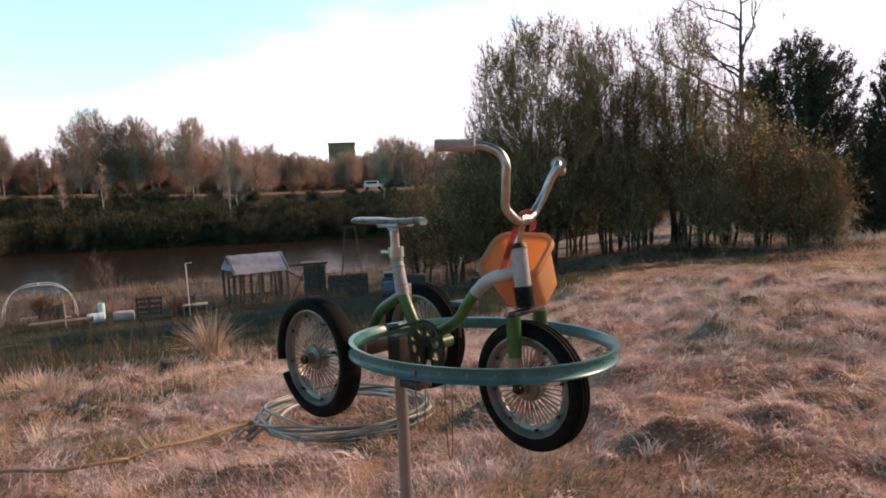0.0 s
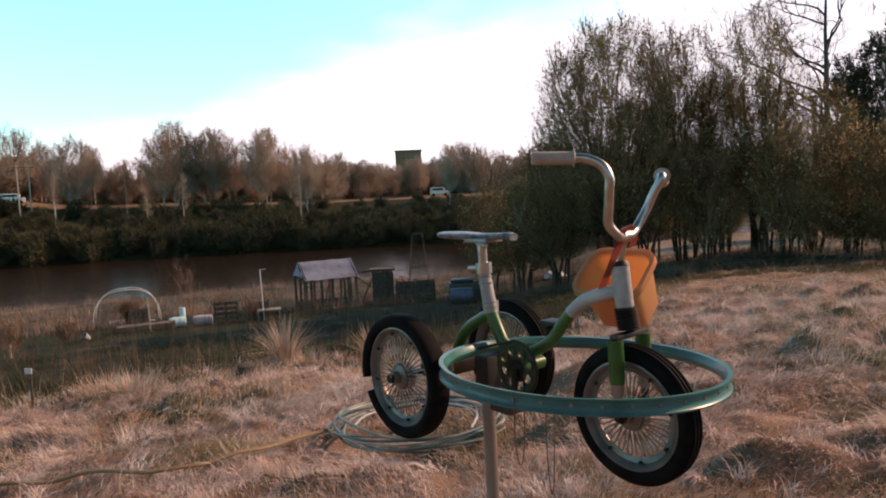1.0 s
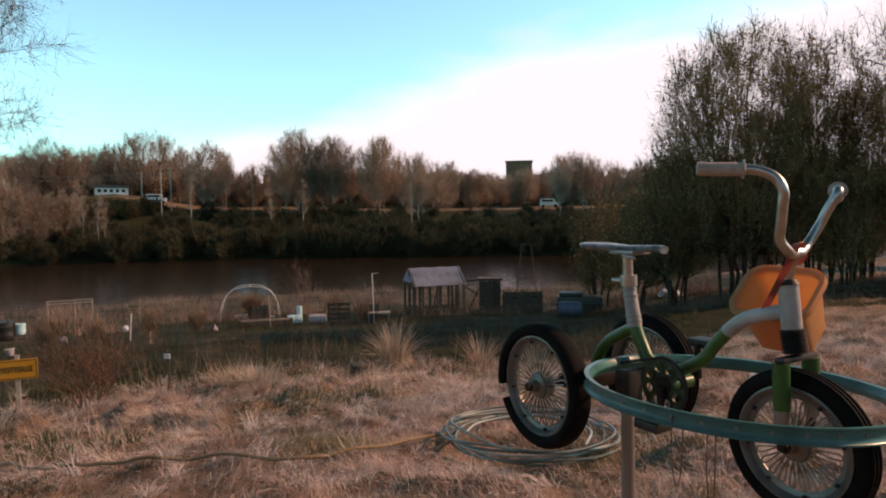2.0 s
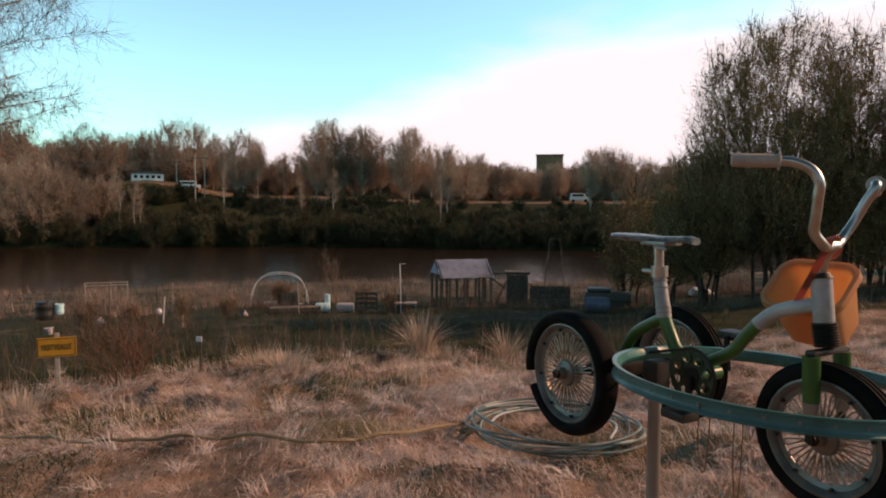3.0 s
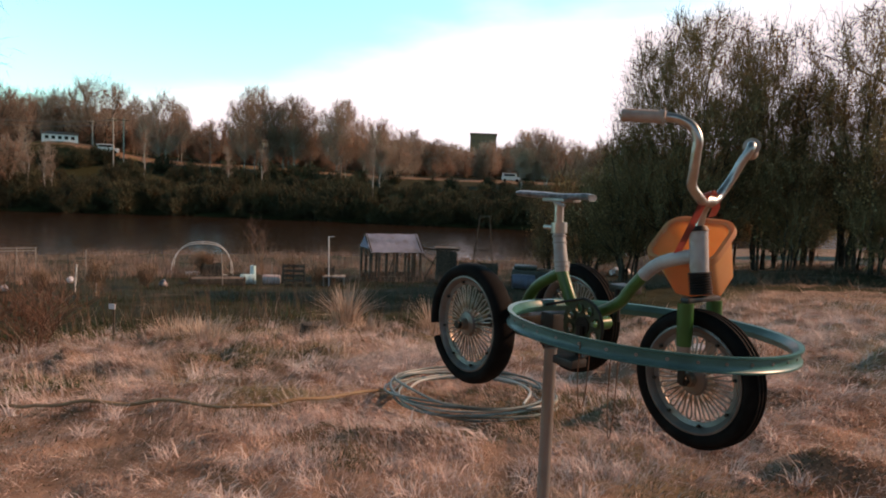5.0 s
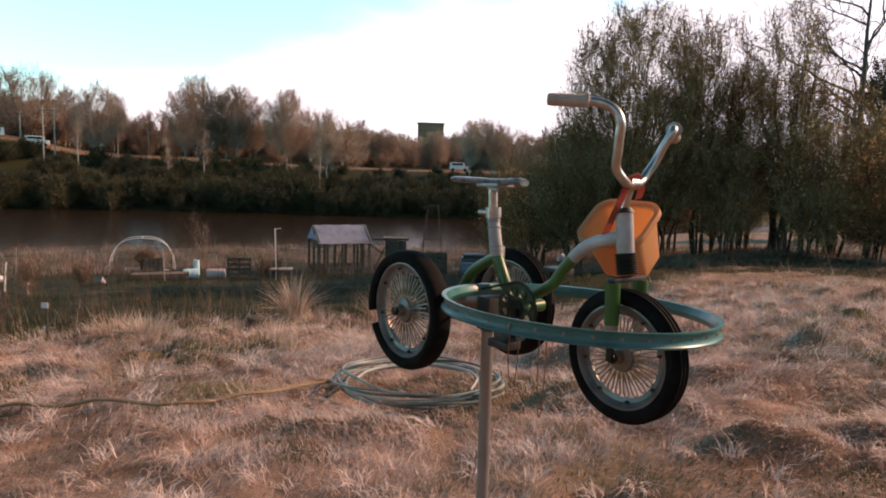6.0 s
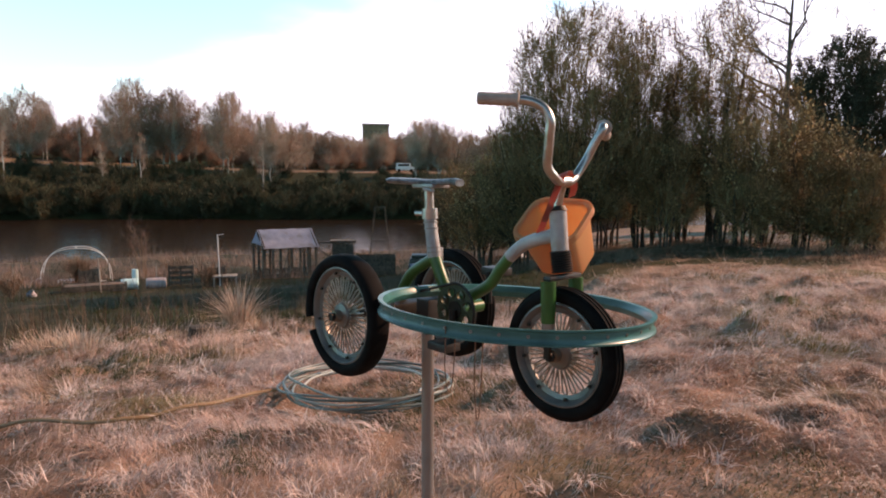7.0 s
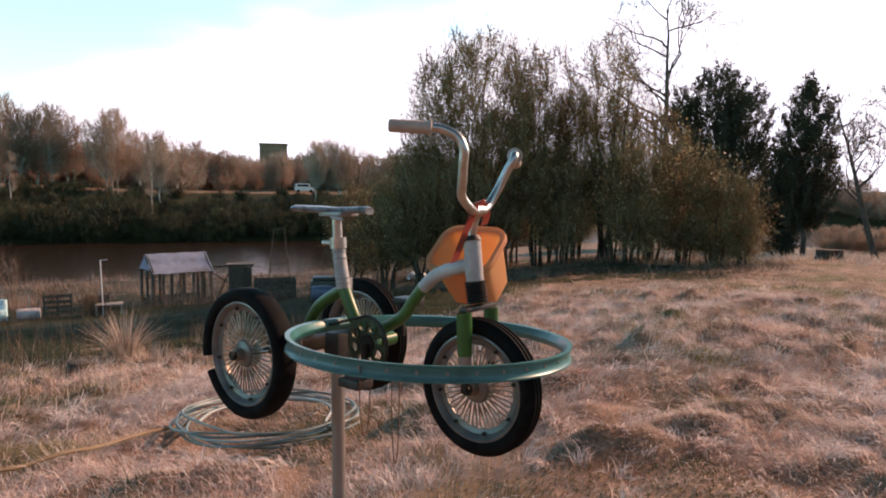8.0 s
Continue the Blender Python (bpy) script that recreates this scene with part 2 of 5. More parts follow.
# ---- mesh helpers ----
def part(name, bm, mat, parent=None, label="", smooth=True):
    """Links a bmesh as one mesh object under a thing or a part."""
    me = bpy.data.meshes.new(name)
    bm.normal_update()
    bm.to_mesh(me)
    bm.free()
    me.materials.append(mat)
    me.polygons.foreach_set("use_smooth", [smooth] * len(me.polygons))
    if smooth:
        me.set_sharp_from_angle(angle=radians(40))
    ob = new(name, me)
    if parent:
        ob.parent = parent
    if label:
        ob["label"] = label
    return ob


def thing(name, m, label, category, group="", kind=""):
    ob = new(name)
    ob.empty_display_size = 0.1
    ob.matrix_world = m
    return tagged(ob, label, category, group, kind)


def add_tube(bm, pts, radius, sides=10, caps=True, closed=False):
    """A tube along a line of points; radius is a number or one for each point."""
    pts = [Vector(p) for p in pts]
    k = len(pts)
    rad = radius if isinstance(radius, (list, tuple)) else [radius] * k
    side = None
    rings = []
    for i, p in enumerate(pts):
        a = pts[i - 1] if (i or closed) else p
        b = pts[(i + 1) % k] if (i < k - 1 or closed) else p
        t = (b - a).normalized()
        if side is None:
            side = t.cross(Vector((0, 0, 1)) if abs(t.z) < 0.9 else Vector((1, 0, 0))).normalized()
        side = (side - t * side.dot(t)).normalized()
        up = t.cross(side)
        rings.append([bm.verts.new(p + (side * math.cos(q) + up * math.sin(q)) * rad[i]) for q in (2 * math.pi * j / sides for j in range(sides))])
    for i in range(k if closed else k - 1):
        r0, r1 = rings[i], rings[(i + 1) % k]
        for j in range(sides):
            bm.faces.new((r0[j], r0[(j + 1) % sides], r1[(j + 1) % sides], r1[j]))
    if caps and not closed:
        bm.faces.new(rings[0][::-1])
        bm.faces.new(rings[-1])
    return bm


def tube(pts, radius, sides=10, closed=False):
    return add_tube(bmesh.new(), pts, radius, sides, True, closed)


def bend(pts, n=6):
    """A smooth line through the points."""
    P = [Vector(p) for p in pts]
    P = [P[0] * 2 - P[1]] + P + [P[-1] * 2 - P[-2]]
    out = []
    for i in range(1, len(P) - 2):
        a, b, c, d = P[i - 1:i + 3]
        for j in range(n):
            t = j / n
            out.append(0.5 * ((2 * b) + (c - a) * t + (2 * a - 5 * b + 4 * c - d) * t * t + (3 * b - a - 3 * c + d) * t ** 3))
    out.append(P[-2])
    return out


def add_lathe(bm, profile, axis="y", centre=(0, 0, 0), sides=48, closed=False, caps=True):
    """Turns (radius, along) pairs round an axis through centre."""
    c = Vector(centre)
    rings = []
    for r, h in profile:
        ring = []
        for j in range(sides):
            q = 2 * math.pi * j / sides
            x, y = r * math.cos(q), r * math.sin(q)
            ring.append(bm.verts.new(c + (Vector((x, h, y)) if axis == "y" else Vector((x, y, h)))))
        rings.append(ring)
    for i in range(len(profile) if closed else len(profile) - 1):
        r0, r1 = rings[i], rings[(i + 1) % len(profile)]
        for j in range(sides):
            bm.faces.new((r0[j], r0[(j + 1) % sides], r1[(j + 1) % sides], r1[j]))
    if caps and not closed:
        for ring in (rings[0], rings[-1]):
            if len(set(ring)) > 2:
                bm.faces.new(ring)
    bmesh.ops.recalc_face_normals(bm, faces=bm.faces)
    return bm


def lathe(profile, axis="y", centre=(0, 0, 0), sides=48, closed=False):
    return add_lathe(bmesh.new(), profile, axis, centre, sides, closed)


def add_box(bm, lo, hi, bevel=0.0, m=None):
    made = bmesh.ops.create_cube(bm, size=1.0)["verts"]
    lo, hi = Vector(lo), Vector(hi)
    for v in made:
        v.co = Vector((lo[i] + (v.co[i] + 0.5) * (hi[i] - lo[i]) for i in range(3)))
    if bevel:
        edges = list({e for v in made for e in v.link_edges})
        res = bmesh.ops.bevel(bm, geom=edges, offset=bevel, segments=2, affect="EDGES", profile=0.6)
        made = list({v for f in res["faces"] for v in f.verts} | {v for v in made if v.is_valid})
    if m:
        bmesh.ops.transform(bm, matrix=m, verts=made)
    return bm


def box(lo, hi, bevel=0.0, m=None):
    return add_box(bmesh.new(), lo, hi, bevel, m)


# ---- terrain ----
LEFT_R = [0, 3, 5.5, 10, 12, 20, 30, 45, 54, 60, 75, 400]
LEFT_Z = [0, 0, -0.18, -0.95, -1.25, -2.15, -3.0, -3.9, -4.45, -5.4, -7, -7]
RIGHT_R = [0, 5, 10, 20, 40, 70, 100, 112, 125, 400]
RIGHT_Z = [0, 0.02, -0.12, -0.45, -1.35, -2.9, -4.3, -4.7, -7, -7]
FAR_R = [0, 3, 10, 25, 45, 100, 200, 600, 2500]
FAR_Z = [-7, -4.3, -2.2, 0.2, 3.4, 6.0, 9.0, 14, 40]


def step(a, b, v):
    k = np.clip((v - a) / (b - a), 0, 1)
    return k * k * (3 - 2 * k)


def wave(x, y):
    """Low uneven tussocks, about half a metre apart."""
    u = x + 0.35 * np.sin(1.7 * y + 0.6) + 0.2 * np.sin(4.1 * y)
    v = y + 0.3 * np.sin(1.9 * x + 1.1) + 0.2 * np.sin(3.7 * x + 2)
    return 0.5 * np.sin(2.3 * u) * np.sin(3.1 * v + 0.4) + 0.35 * np.sin(5.3 * u + 1.3 * v) * np.sin(4.7 * v - 0.9 * u + 1) + 0.38 * np.sin(9.1 * u - 2 * v) * np.sin(8.3 * v + 3 * u)


MOUNDS = np.random.default_rng(8)
M_R, M_A = MOUNDS.uniform(4.2, 15, 700), np.radians(MOUNDS.uniform(-50, 48, 700))
M_X, M_Y, M_S, M_H = M_R * np.sin(M_A), M_R * np.cos(M_A), MOUNDS.uniform(0.08, 0.20, 700), MOUNDS.uniform(0.03, 0.10, 700)


def mounds(x, y):
    """Tussocks that stand out of the matted grass."""
    out = np.zeros(np.shape(x))
    for mx, my, ms, mh in zip(M_X, M_Y, M_S, M_H):
        out = out + mh * np.exp(-(((x - mx) / (1.7 * ms)) ** 2 + ((y - my) / ms) ** 2))
    flat = step(0.8, 1.3, np.hypot(x + 0.84, y - 5.27)) * (1 - (1 - step(5.2, 6.0, y)) * (1 - step(-1.6, -1.0, x)))
    return out * flat


def height(x, y):
    x, y = np.asarray(x, float), np.asarray(y, float)
    r = np.hypot(x, y)
    az = np.degrees(np.arctan2(x, y))
    s = np.where(np.abs(az) > 100, 1.0, step(-12, 24, az))
    near = (1 - s) * np.interp(r, LEFT_R, LEFT_Z) + s * np.interp(r, RIGHT_R, RIGHT_Z)
    edge = np.interp(az, [-95, -50, -30, -15, 0, 12, 24, 60], [140, 112, 104, 98, 100, 112, 190, 210])
    hill = np.interp(az, [-90, -42, -30, -18, 30], [7, 4.5, 3, 0, 0]) * step(20, 120, r - edge)
    far = np.interp(r - edge, FAR_R, FAR_Z) + hill + 3.6 * np.exp(-(((x + 108.5) ** 2 + (y - 116.8) ** 2) / 13.0 ** 2))
    z = np.where(r > edge, far, near)
    # slope out of view behind the eye, added to block low sky light
    unseen_rise = step(60, 95, np.where(az > 0, az, 0)) + step(95, 125, np.where(az < 0, -az, 0))
    z = z * (1 - unseen_rise) + unseen_rise * 15 * step(7, 42, r)
    z = z + mounds(x, y) * (1 - step(14, 16, r)) + 0.085 * wave(x, y) * (0.45 + 0.55 * step(5.0, 8, r)) * step(1.5, 3, r) * (1 - step(18, 40, r)) + 0.12 * np.sin(0.5 * x + 1) * np.sin(0.43 * y) * step(3, 9, r) * (1 - step(40, 55, r))
    return z


def gz(x, y):
    return float(height(x, y))


def soil_and_shade(x, y):
    """How far the ground darkens: the dug garden strip's bare dark earth, plus painted willow shade."""
    r, az = np.hypot(x, y), np.degrees(np.arctan2(x, y))
    strip = step(10.5, 14, r) * (1 - step(31, 36, r)) * (1 - step(4, 16, az)) * step(-75, -50, az)
    # shadow beneath the willow thicket, put into the ground's colour
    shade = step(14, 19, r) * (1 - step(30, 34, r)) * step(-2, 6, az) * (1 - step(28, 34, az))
    edge = np.interp(az, [-95, -50, -30, -15, 0, 12, 24, 60], [140, 112, 104, 98, 100, 112, 190, 210])
    bank = step(-6, 0, r - edge) * (1 - step(42, 48, r - edge)) + step(56, 64, r - edge)
    reedbed = step(31, 36, r) * (1 - step(52, 56, r)) * (1 - step(8, 18, az)) * step(-90, -70, az)
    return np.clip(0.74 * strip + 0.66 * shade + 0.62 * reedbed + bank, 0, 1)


def build_ground():
    az = np.radians(np.concatenate([np.arange(-180, -62, 4.0), np.arange(-62, 62, 0.4), np.arange(62, 180, 4.0)]))
    rr = np.concatenate([[0.6, 1.2, 1.8], 2.4 * 1.012 ** np.arange(0, 190), 23.2 * 1.03 ** np.arange(1, 75), 220 * 1.12 ** np.arange(0, 23)])
    A, R = np.meshgrid(az, rr)
    X, Y = R * np.sin(A), R * np.cos(A)
    Z = height(X, Y)
    verts = np.stack([X, Y, Z], -1).reshape(-1, 3)
    n, k = len(rr), len(az)
    i, j = np.meshgrid(np.arange(n - 1), np.arange(k), indexing="ij")
    j2 = (j + 1) % k
    faces = np.stack([i * k + j, i * k + j2, (i + 1) * k + j2, (i + 1) * k + j], -1).reshape(-1, 4)
    cap = [tuple(range(k))[::-1]]
    me = bpy.data.meshes.new("ground")
    me.from_pydata(verts.tolist(), [], faces.tolist() + cap)
    me.materials.append(M_GROUND)
    me.polygons.foreach_set("use_smooth", [True] * len(me.polygons))
    att = me.attributes.new("soil_and_shade", "FLOAT", "POINT")
    att.data.foreach_set("value", soil_and_shade(verts[:, 0], verts[:, 1]).astype(np.float32))
    me.validate()
    me.update()
    ground = new("ground", me)
    tagged(ground, "dry uneven field of matted grass sloping to the river", "ground", kind="structure")
    if me.polygons[0].normal.z < 0:
        me.flip_normals()


build_ground()
bm = bmesh.new()
w_rings = [[bm.verts.new((r * math.cos(2 * math.pi * j / 64), r * math.sin(2 * math.pi * j / 64), -4.46)) for j in range(64)] for r in (38, 90, 430)]
for ra, rb in zip(w_rings, w_rings[1:]):
    for j in range(64):
        bm.faces.new((ra[j], rb[j], rb[(j + 1) % 64], ra[(j + 1) % 64]))
river = part("water", bm, M_WATER, smooth=False)
tagged(river, "dark brown slow river water with faint ripples", "river", kind="structure")


def strips(name, base, tip, mid, width, mat, parent=None, bent=True):
    """Flat blades, bent or plain: numpy rows of base, mid and tip points."""
    d = tip - base
    side = np.stack([d[:, 1], -d[:, 0], np.zeros(len(d))], -1) + 1e-6
    side /= np.linalg.norm(side, axis=1)[:, None]
    turn = np.random.uniform(-1, 1, (len(d), 1))
    side = side * np.sqrt(1 - 0.5 * turn ** 2) + np.array([0, 0, 1]) * turn * 0.7
    w = side * (width[:, None] if np.ndim(width) else width) * 0.5
    if bent:
        v = np.stack([base - w, base + w, mid + w * 0.8, mid - w * 0.8, tip], 1).reshape(-1, 3)
        o = np.arange(len(d))[:, None] * 5
        loops = np.concatenate([o + [0, 1, 2, 3], o + [3, 2, 4]], 1).reshape(-1)
        starts = np.stack([np.arange(len(d)) * 7, np.arange(len(d)) * 7 + 4], 1).ravel()
    else:
        v = np.stack([base - w, base + w, tip], 1).reshape(-1, 3)
        loops, starts = np.arange(len(d) * 3), np.arange(len(d)) * 3
    me = bpy.data.meshes.new(name)
    me.vertices.add(len(v))
    me.vertices.foreach_set("co", v.astype(np.float32).ravel())
    me.loops.add(len(loops))
    me.loops.foreach_set("vertex_index", loops.astype(np.int32))
    me.polygons.add(len(starts))
    me.polygons.foreach_set("loop_start", starts.astype(np.int32))
    me.materials.append(mat)
    me.update(calc_edges=True)
    ob = new(name, me)
    if parent:
        ob.parent = parent
    return ob


def grass_field(name, count, r0, r1, az0, az1, length, width, lie, mat, label, keep=None):
    rng = np.random.default_rng(len(name) + count)
    r = np.sqrt(rng.uniform(r0 ** 2, r1 ** 2, count)) if r1 < 12 else r0 * (r1 / r0) ** rng.uniform(0, 1, count)
    a = np.radians(rng.uniform(az0, az1, count))
    x, y = r * np.sin(a), r * np.cos(a)
    if keep is not None:
        k = rng.uniform(0, 1, count) < keep(x, y)
        x, y, r = x[k], y[k], r[k]
    n = len(x)
    swirl = 2.2 * np.sin(0.9 * x + 0.5 * y) + 1.6 * np.sin(1.3 * y - 0.6 * x + 1) + rng.normal(0, 0.8, n)
    ln = length * rng.lognormal(0, 0.35, n) * (1 + 0.35 * wave(x, y)) * (np.clip(r / 7.0, 0.5, 1.2) if r0 < 9 else 1)
    tilt = np.clip(rng.normal(lie, 0.22, n), 0.05, 1.45)
    hx, hy = np.cos(swirl), np.sin(swirl)
    base = np.stack([x, y, height(x, y) - 0.01], -1)
    mid = base + np.stack([hx * np.sin(tilt * 0.6), hy * np.sin(tilt * 0.6), np.cos(tilt * 0.6)], -1) * (ln * 0.5)[:, None]
    tip = mid + np.stack([hx * np.sin(tilt * 1.25), hy * np.sin(tilt * 1.25), np.cos(tilt * 1.25)], -1) * (ln * 0.5)[:, None]
    ob = strips(name, base, tip, mid, width * rng.uniform(0.6, 1.4, n) * (np.clip(r / 6.0, 0.6, 1.2) if r0 < 9 else 1), mat, bent=r0 < 9)
    return tagged(ob, label, "grass", kind="stuff")


# ---- trees ----
def grow(seed, stems, high, spread, limbs, shoots, twig_len, twig_wide, leaves=0, leaf=0.05, shape="dome", lean=0.0, trunk_r=0.1, bare=0.25, droop=0.0):
    """Trunks with limbs (tubes) and a crown of shoots and leaves. Returns three meshes' data: wood, twigs and leaves."""
    rng = np.random.default_rng(seed)
    bm = bmesh.new()
    bases, mids, tips = [], [], []
    lv = []
    for s in range(stems):
        q = rng.uniform(0, 2 * math.pi)
        out = spread * (0.75 * math.sqrt(rng.uniform(0, 1)) if stems > 1 else 0.04)
        top = high * (rng.uniform(0.72, 1.0) if stems > 1 else 1.0)
        if shape == "dome":
            top *= math.sqrt(max(0.15, 1 - 0.75 * (out / spread) ** 2))
        foot = Vector((math.cos(q), math.sin(q), 0)) * out * 0.25
        head = Vector((math.cos(q) * out + lean * high, math.sin(q) * out, top))
        line = []
        for i in range(9):
            t = i / 8
            p = foot.lerp(head, t)
            p.z = top * t
            p += Vector((rng.normal(0, 1), rng.normal(0, 1), 0)) * 0.012 * high * (t > 0) * (1 if stems > 1 else 0.5)
            p.xy -= (head.xy - foot.xy) * 0.25 * math.sin(t * math.pi) * (stems > 1)
            line.append(p)
        line[0].z = -0.3
        r0 = trunk_r * rng.uniform(0.7, 1.1)
        add_tube(bm, line, [max(r0 * (1 - 0.9 * i / 8), r0 * 0.08) for i in range(9)], 6, caps=False)
        for b in range(limbs):
            t = bare + (1 - bare) * rng.uniform(0, 1)
            k = min(int(t * 8), 7)
            start = line[k].lerp(line[k + 1], t * 8 - k)
            q2 = rng.uniform(0, 2 * math.pi)
            if shape == "dome":
                reach = spread * (0.25 + 0.65 * math.sin(math.pi * (0.15 + 0.72 * (t - bare) / (1 - bare)))) / (1 if stems == 1 else 1.45 if stems < 4 else 1.9)
            else:
                reach = spread * (1.05 - 0.8 * t)
            reach *= rng.uniform(0.6, 1.15)
            rise = reach * rng.uniform(0.5, 1.3) * (1 - droop)
            end = start + Vector((math.cos(q2) * reach, math.sin(q2) * reach, rise))
            m1 = start.lerp(end, 0.5) + Vector((rng.normal(0, 0.08), rng.normal(0, 0.08), rng.normal(0.0, 0.06))) * reach
            lr = r0 * 0.28 * (1 - 0.6 * t)
            coarse = twig_wide > 0.05 and high < 30
            pts = [start, m1, end] if coarse else bend([start, m1, end], 3)
            add_tube(bm, pts, [max(lr * (1 - 0.85 * i / (len(pts) - 1)), 0.004) for i in range(len(pts))], 3 if coarse else 4, caps=False)
            ax = (end - start).normalized()
            n = shoots
            f = rng.uniform(0.12, 1.0, n) ** 0.8
            P0 = np.array(start)[None] * (1 - f)[:, None] + np.array(end)[None] * f[:, None] + (np.array(m1) - 0.5 * (np.array(start) + np.array(end)))[None] * (4 * f * (1 - f))[:, None]
            D = rng.normal(0, 0.75, (n, 3)) + np.array(ax)[None] * 0.8 + np.array([0, 0, 0.55 - 1.5 * droop])
            D /= np.linalg.norm(D, axis=1)[:, None]
            L = twig_len * rng.uniform(0.45, 1.2, n)
            M = P0 + D * (L * 0.5)[:, None] + rng.normal(0, 0.05, (n, 3)) * L[:, None]
            E = P0 + D * L[:, None] + np.array([0, 0, 0.12 - 0.5 * droop]) * L[:, None]
            bases.append(P0), mids.append(M), tips.append(E)
            # finer side shoots
            g = rng.uniform(0.3, 0.95, (n, 2))
            for c in range(2):
                S = P0 + (E - P0) * g[:, c:c + 1]
                D2 = D + rng.normal(0, 0.6, (n, 3))
                D2 /= np.linalg.norm(D2, axis=1)[:, None]
                L2 = L * rng.uniform(0.35, 0.7, n)
                bases.append(S), mids.append(S + D2 * (L2 * 0.5)[:, None] + rng.normal(0, 0.03, (n, 3)) * L2[:, None]), tips.append(S + D2 * L2[:, None])
            if leaves:
                pick = rng.integers(0, n, leaves)
                h = rng.uniform(0.2, 1.05, (leaves, 1))
                lv.append(P0[pick] + (E[pick] - P0[pick]) * h + rng.normal(0, 0.12, (leaves, 3)) * twig_len)
    me = bpy.data.meshes.new("wood")
    bm.to_mesh(me)
    bm.free()
    return me, np.concatenate(bases), np.concatenate(mids), np.concatenate(tips), (np.concatenate(lv) if lv else None), twig_wide, leaf


def crown_tree(seed, stems, high, spread, clear, targets, shoots, twig_len, twig_wide, leaves=0, leaf=0.05, trunk_r=0.1, up=0.55, wide_at=0.35, loose=0.14, foot=0.2, arch=0.09):
    """A tree whose limbs reach out of its stems to fill a rounded, uneven crown. Returns wood, twigs and leaves as grow() does."""
    rng = np.random.default_rng(seed)
    bm = bmesh.new()
    bases, mids, tips, lv = [], [], [], []
    lobe = rng.uniform(0, 6.28, 4)

    def reach(u, q):
        r = math.sqrt(max(0.0, 1 - ((u - wide_at) / (1 - wide_at)) ** 2)) if u > wide_at else 0.55 + 0.45 * math.sin(0.5 * math.pi * u / wide_at)
        return spread * r * (1 + loose * math.sin(2 * q + lobe[0] + 3 * u) + loose * math.sin(3 * q + lobe[1] - 5 * u) + 0.6 * loose * math.sin(5 * q + lobe[2] + 7 * u))

    lines = []
    for k in range(stems):
        q = 2 * math.pi * (k + rng.uniform(-0.3, 0.3)) / stems
        f = 0.04 if stems == 1 else 0.62 * math.sqrt(rng.uniform(0.05, 1))
        top = clear + (high - clear) * math.sqrt(max(0.1, 1 - f ** 2)) * rng.uniform(0.8, 0.96)
        head, root = Vector((math.cos(q), math.sin(q), 0)) * f * spread, Vector((math.cos(q), math.sin(q), 0)) * foot * spread * rng.uniform(0.2, 1) * (stems > 1)
        line = []
        for i in range(10):
            t = i / 9
            p = root.lerp(head, t ** 1.4)
            p.z = top * t
            line.append(p + Vector((rng.normal(0, 1), rng.normal(0, 1), 0)) * 0.009 * high * (i > 0))
        line[0].z = -0.4
        r0 = trunk_r * rng.uniform(0.65, 1.1)
        add_tube(bm, line, [max(r0 * (1 - 0.92 * i / 9), 0.006) for i in range(10)], 6, caps=False)
        lines.append((line, top, r0))
    for k in range(targets):
        while True:
            u, q = rng.uniform(0, 1), rng.uniform(0, 2 * math.pi)
            if rng.uniform(0, 1) < (reach(u, q) / spread / 1.3) ** 1.5:
                break
        f = rng.uniform(0.02, 1) ** 0.45
        end = Vector((math.cos(q), math.sin(q), 0)) * reach(u, q) * f * 0.9
        end.z = clear + (high - clear) * u * (0.94 if f > 0.5 else 0.97)
        line, top, r0 = min(lines, key=lambda c: (c[0][-2].xy - end.xy).length + rng.uniform(0, 0.3) * spread)
        far = (line[6].xy - end.xy).length
        z = min(max(end.z - far * rng.uniform(0.7, 1.5) - 0.05 * high, 0.1 * high + 0.3 * clear), 0.93 * top)
        t = 9 * z / top
        j = min(int(t), 8)
        start = line[j].lerp(line[j + 1], t - j)
        size = (end - start).length
        mid = start.lerp(end, 0.5) + Vector((rng.normal(0, 0.06), rng.normal(0, 0.06), rng.normal(-arch, 0.05))) * size
        pts = bend([start, mid, end], 3)
        lr = min(r0 * 0.34 * (1 - 0.6 * z / top), 0.02 * size + 0.006)
        add_tube(bm, pts, [max(lr * (1 - 0.85 * i / 6), 0.004) for i in range(len(pts))], 3, caps=False)
        A, M, E = np.array(start), np.array(mid), np.array(end)
        f = (1 - min(0.8, 1.7 * twig_len / size) * rng.uniform(0, 1, shoots) ** 1.2)[:, None]
        P0 = A * (1 - f) + E * f + (M - 0.5 * (A + E)) * (4 * f * (1 - f))
        D = rng.normal(0, 0.75, (shoots, 3)) + (E - M) / max(1e-3, np.linalg.norm(E - M)) * 0.6 + np.array([0, 0, up])
        D /= np.linalg.norm(D, axis=1)[:, None]
        L = (twig_len * rng.uniform(0.4, 1.15, shoots))[:, None]
        T = P0 + D * L
        bases.append(P0), mids.append(P0 + D * L * 0.5), tips.append(T)
        for c in range(2):
            S = P0 + (T - P0) * rng.uniform(0.25, 0.9, (shoots, 1))
            D2 = D + rng.normal(0, 0.5, (shoots, 3))
            D2 /= np.linalg.norm(D2, axis=1)[:, None]
            T2 = S + D2 * L * rng.uniform(0.3, 0.65, (shoots, 1))
            bases.append(S), mids.append(0.5 * (S + T2)), tips.append(T2)
        if leaves:
            pick = rng.integers(0, shoots, leaves)
            lv.append(P0[pick] + (T[pick] - P0[pick]) * rng.uniform(0.2, 1.05, (leaves, 1)) + rng.normal(0, 0.1, (leaves, 3)) * twig_len)
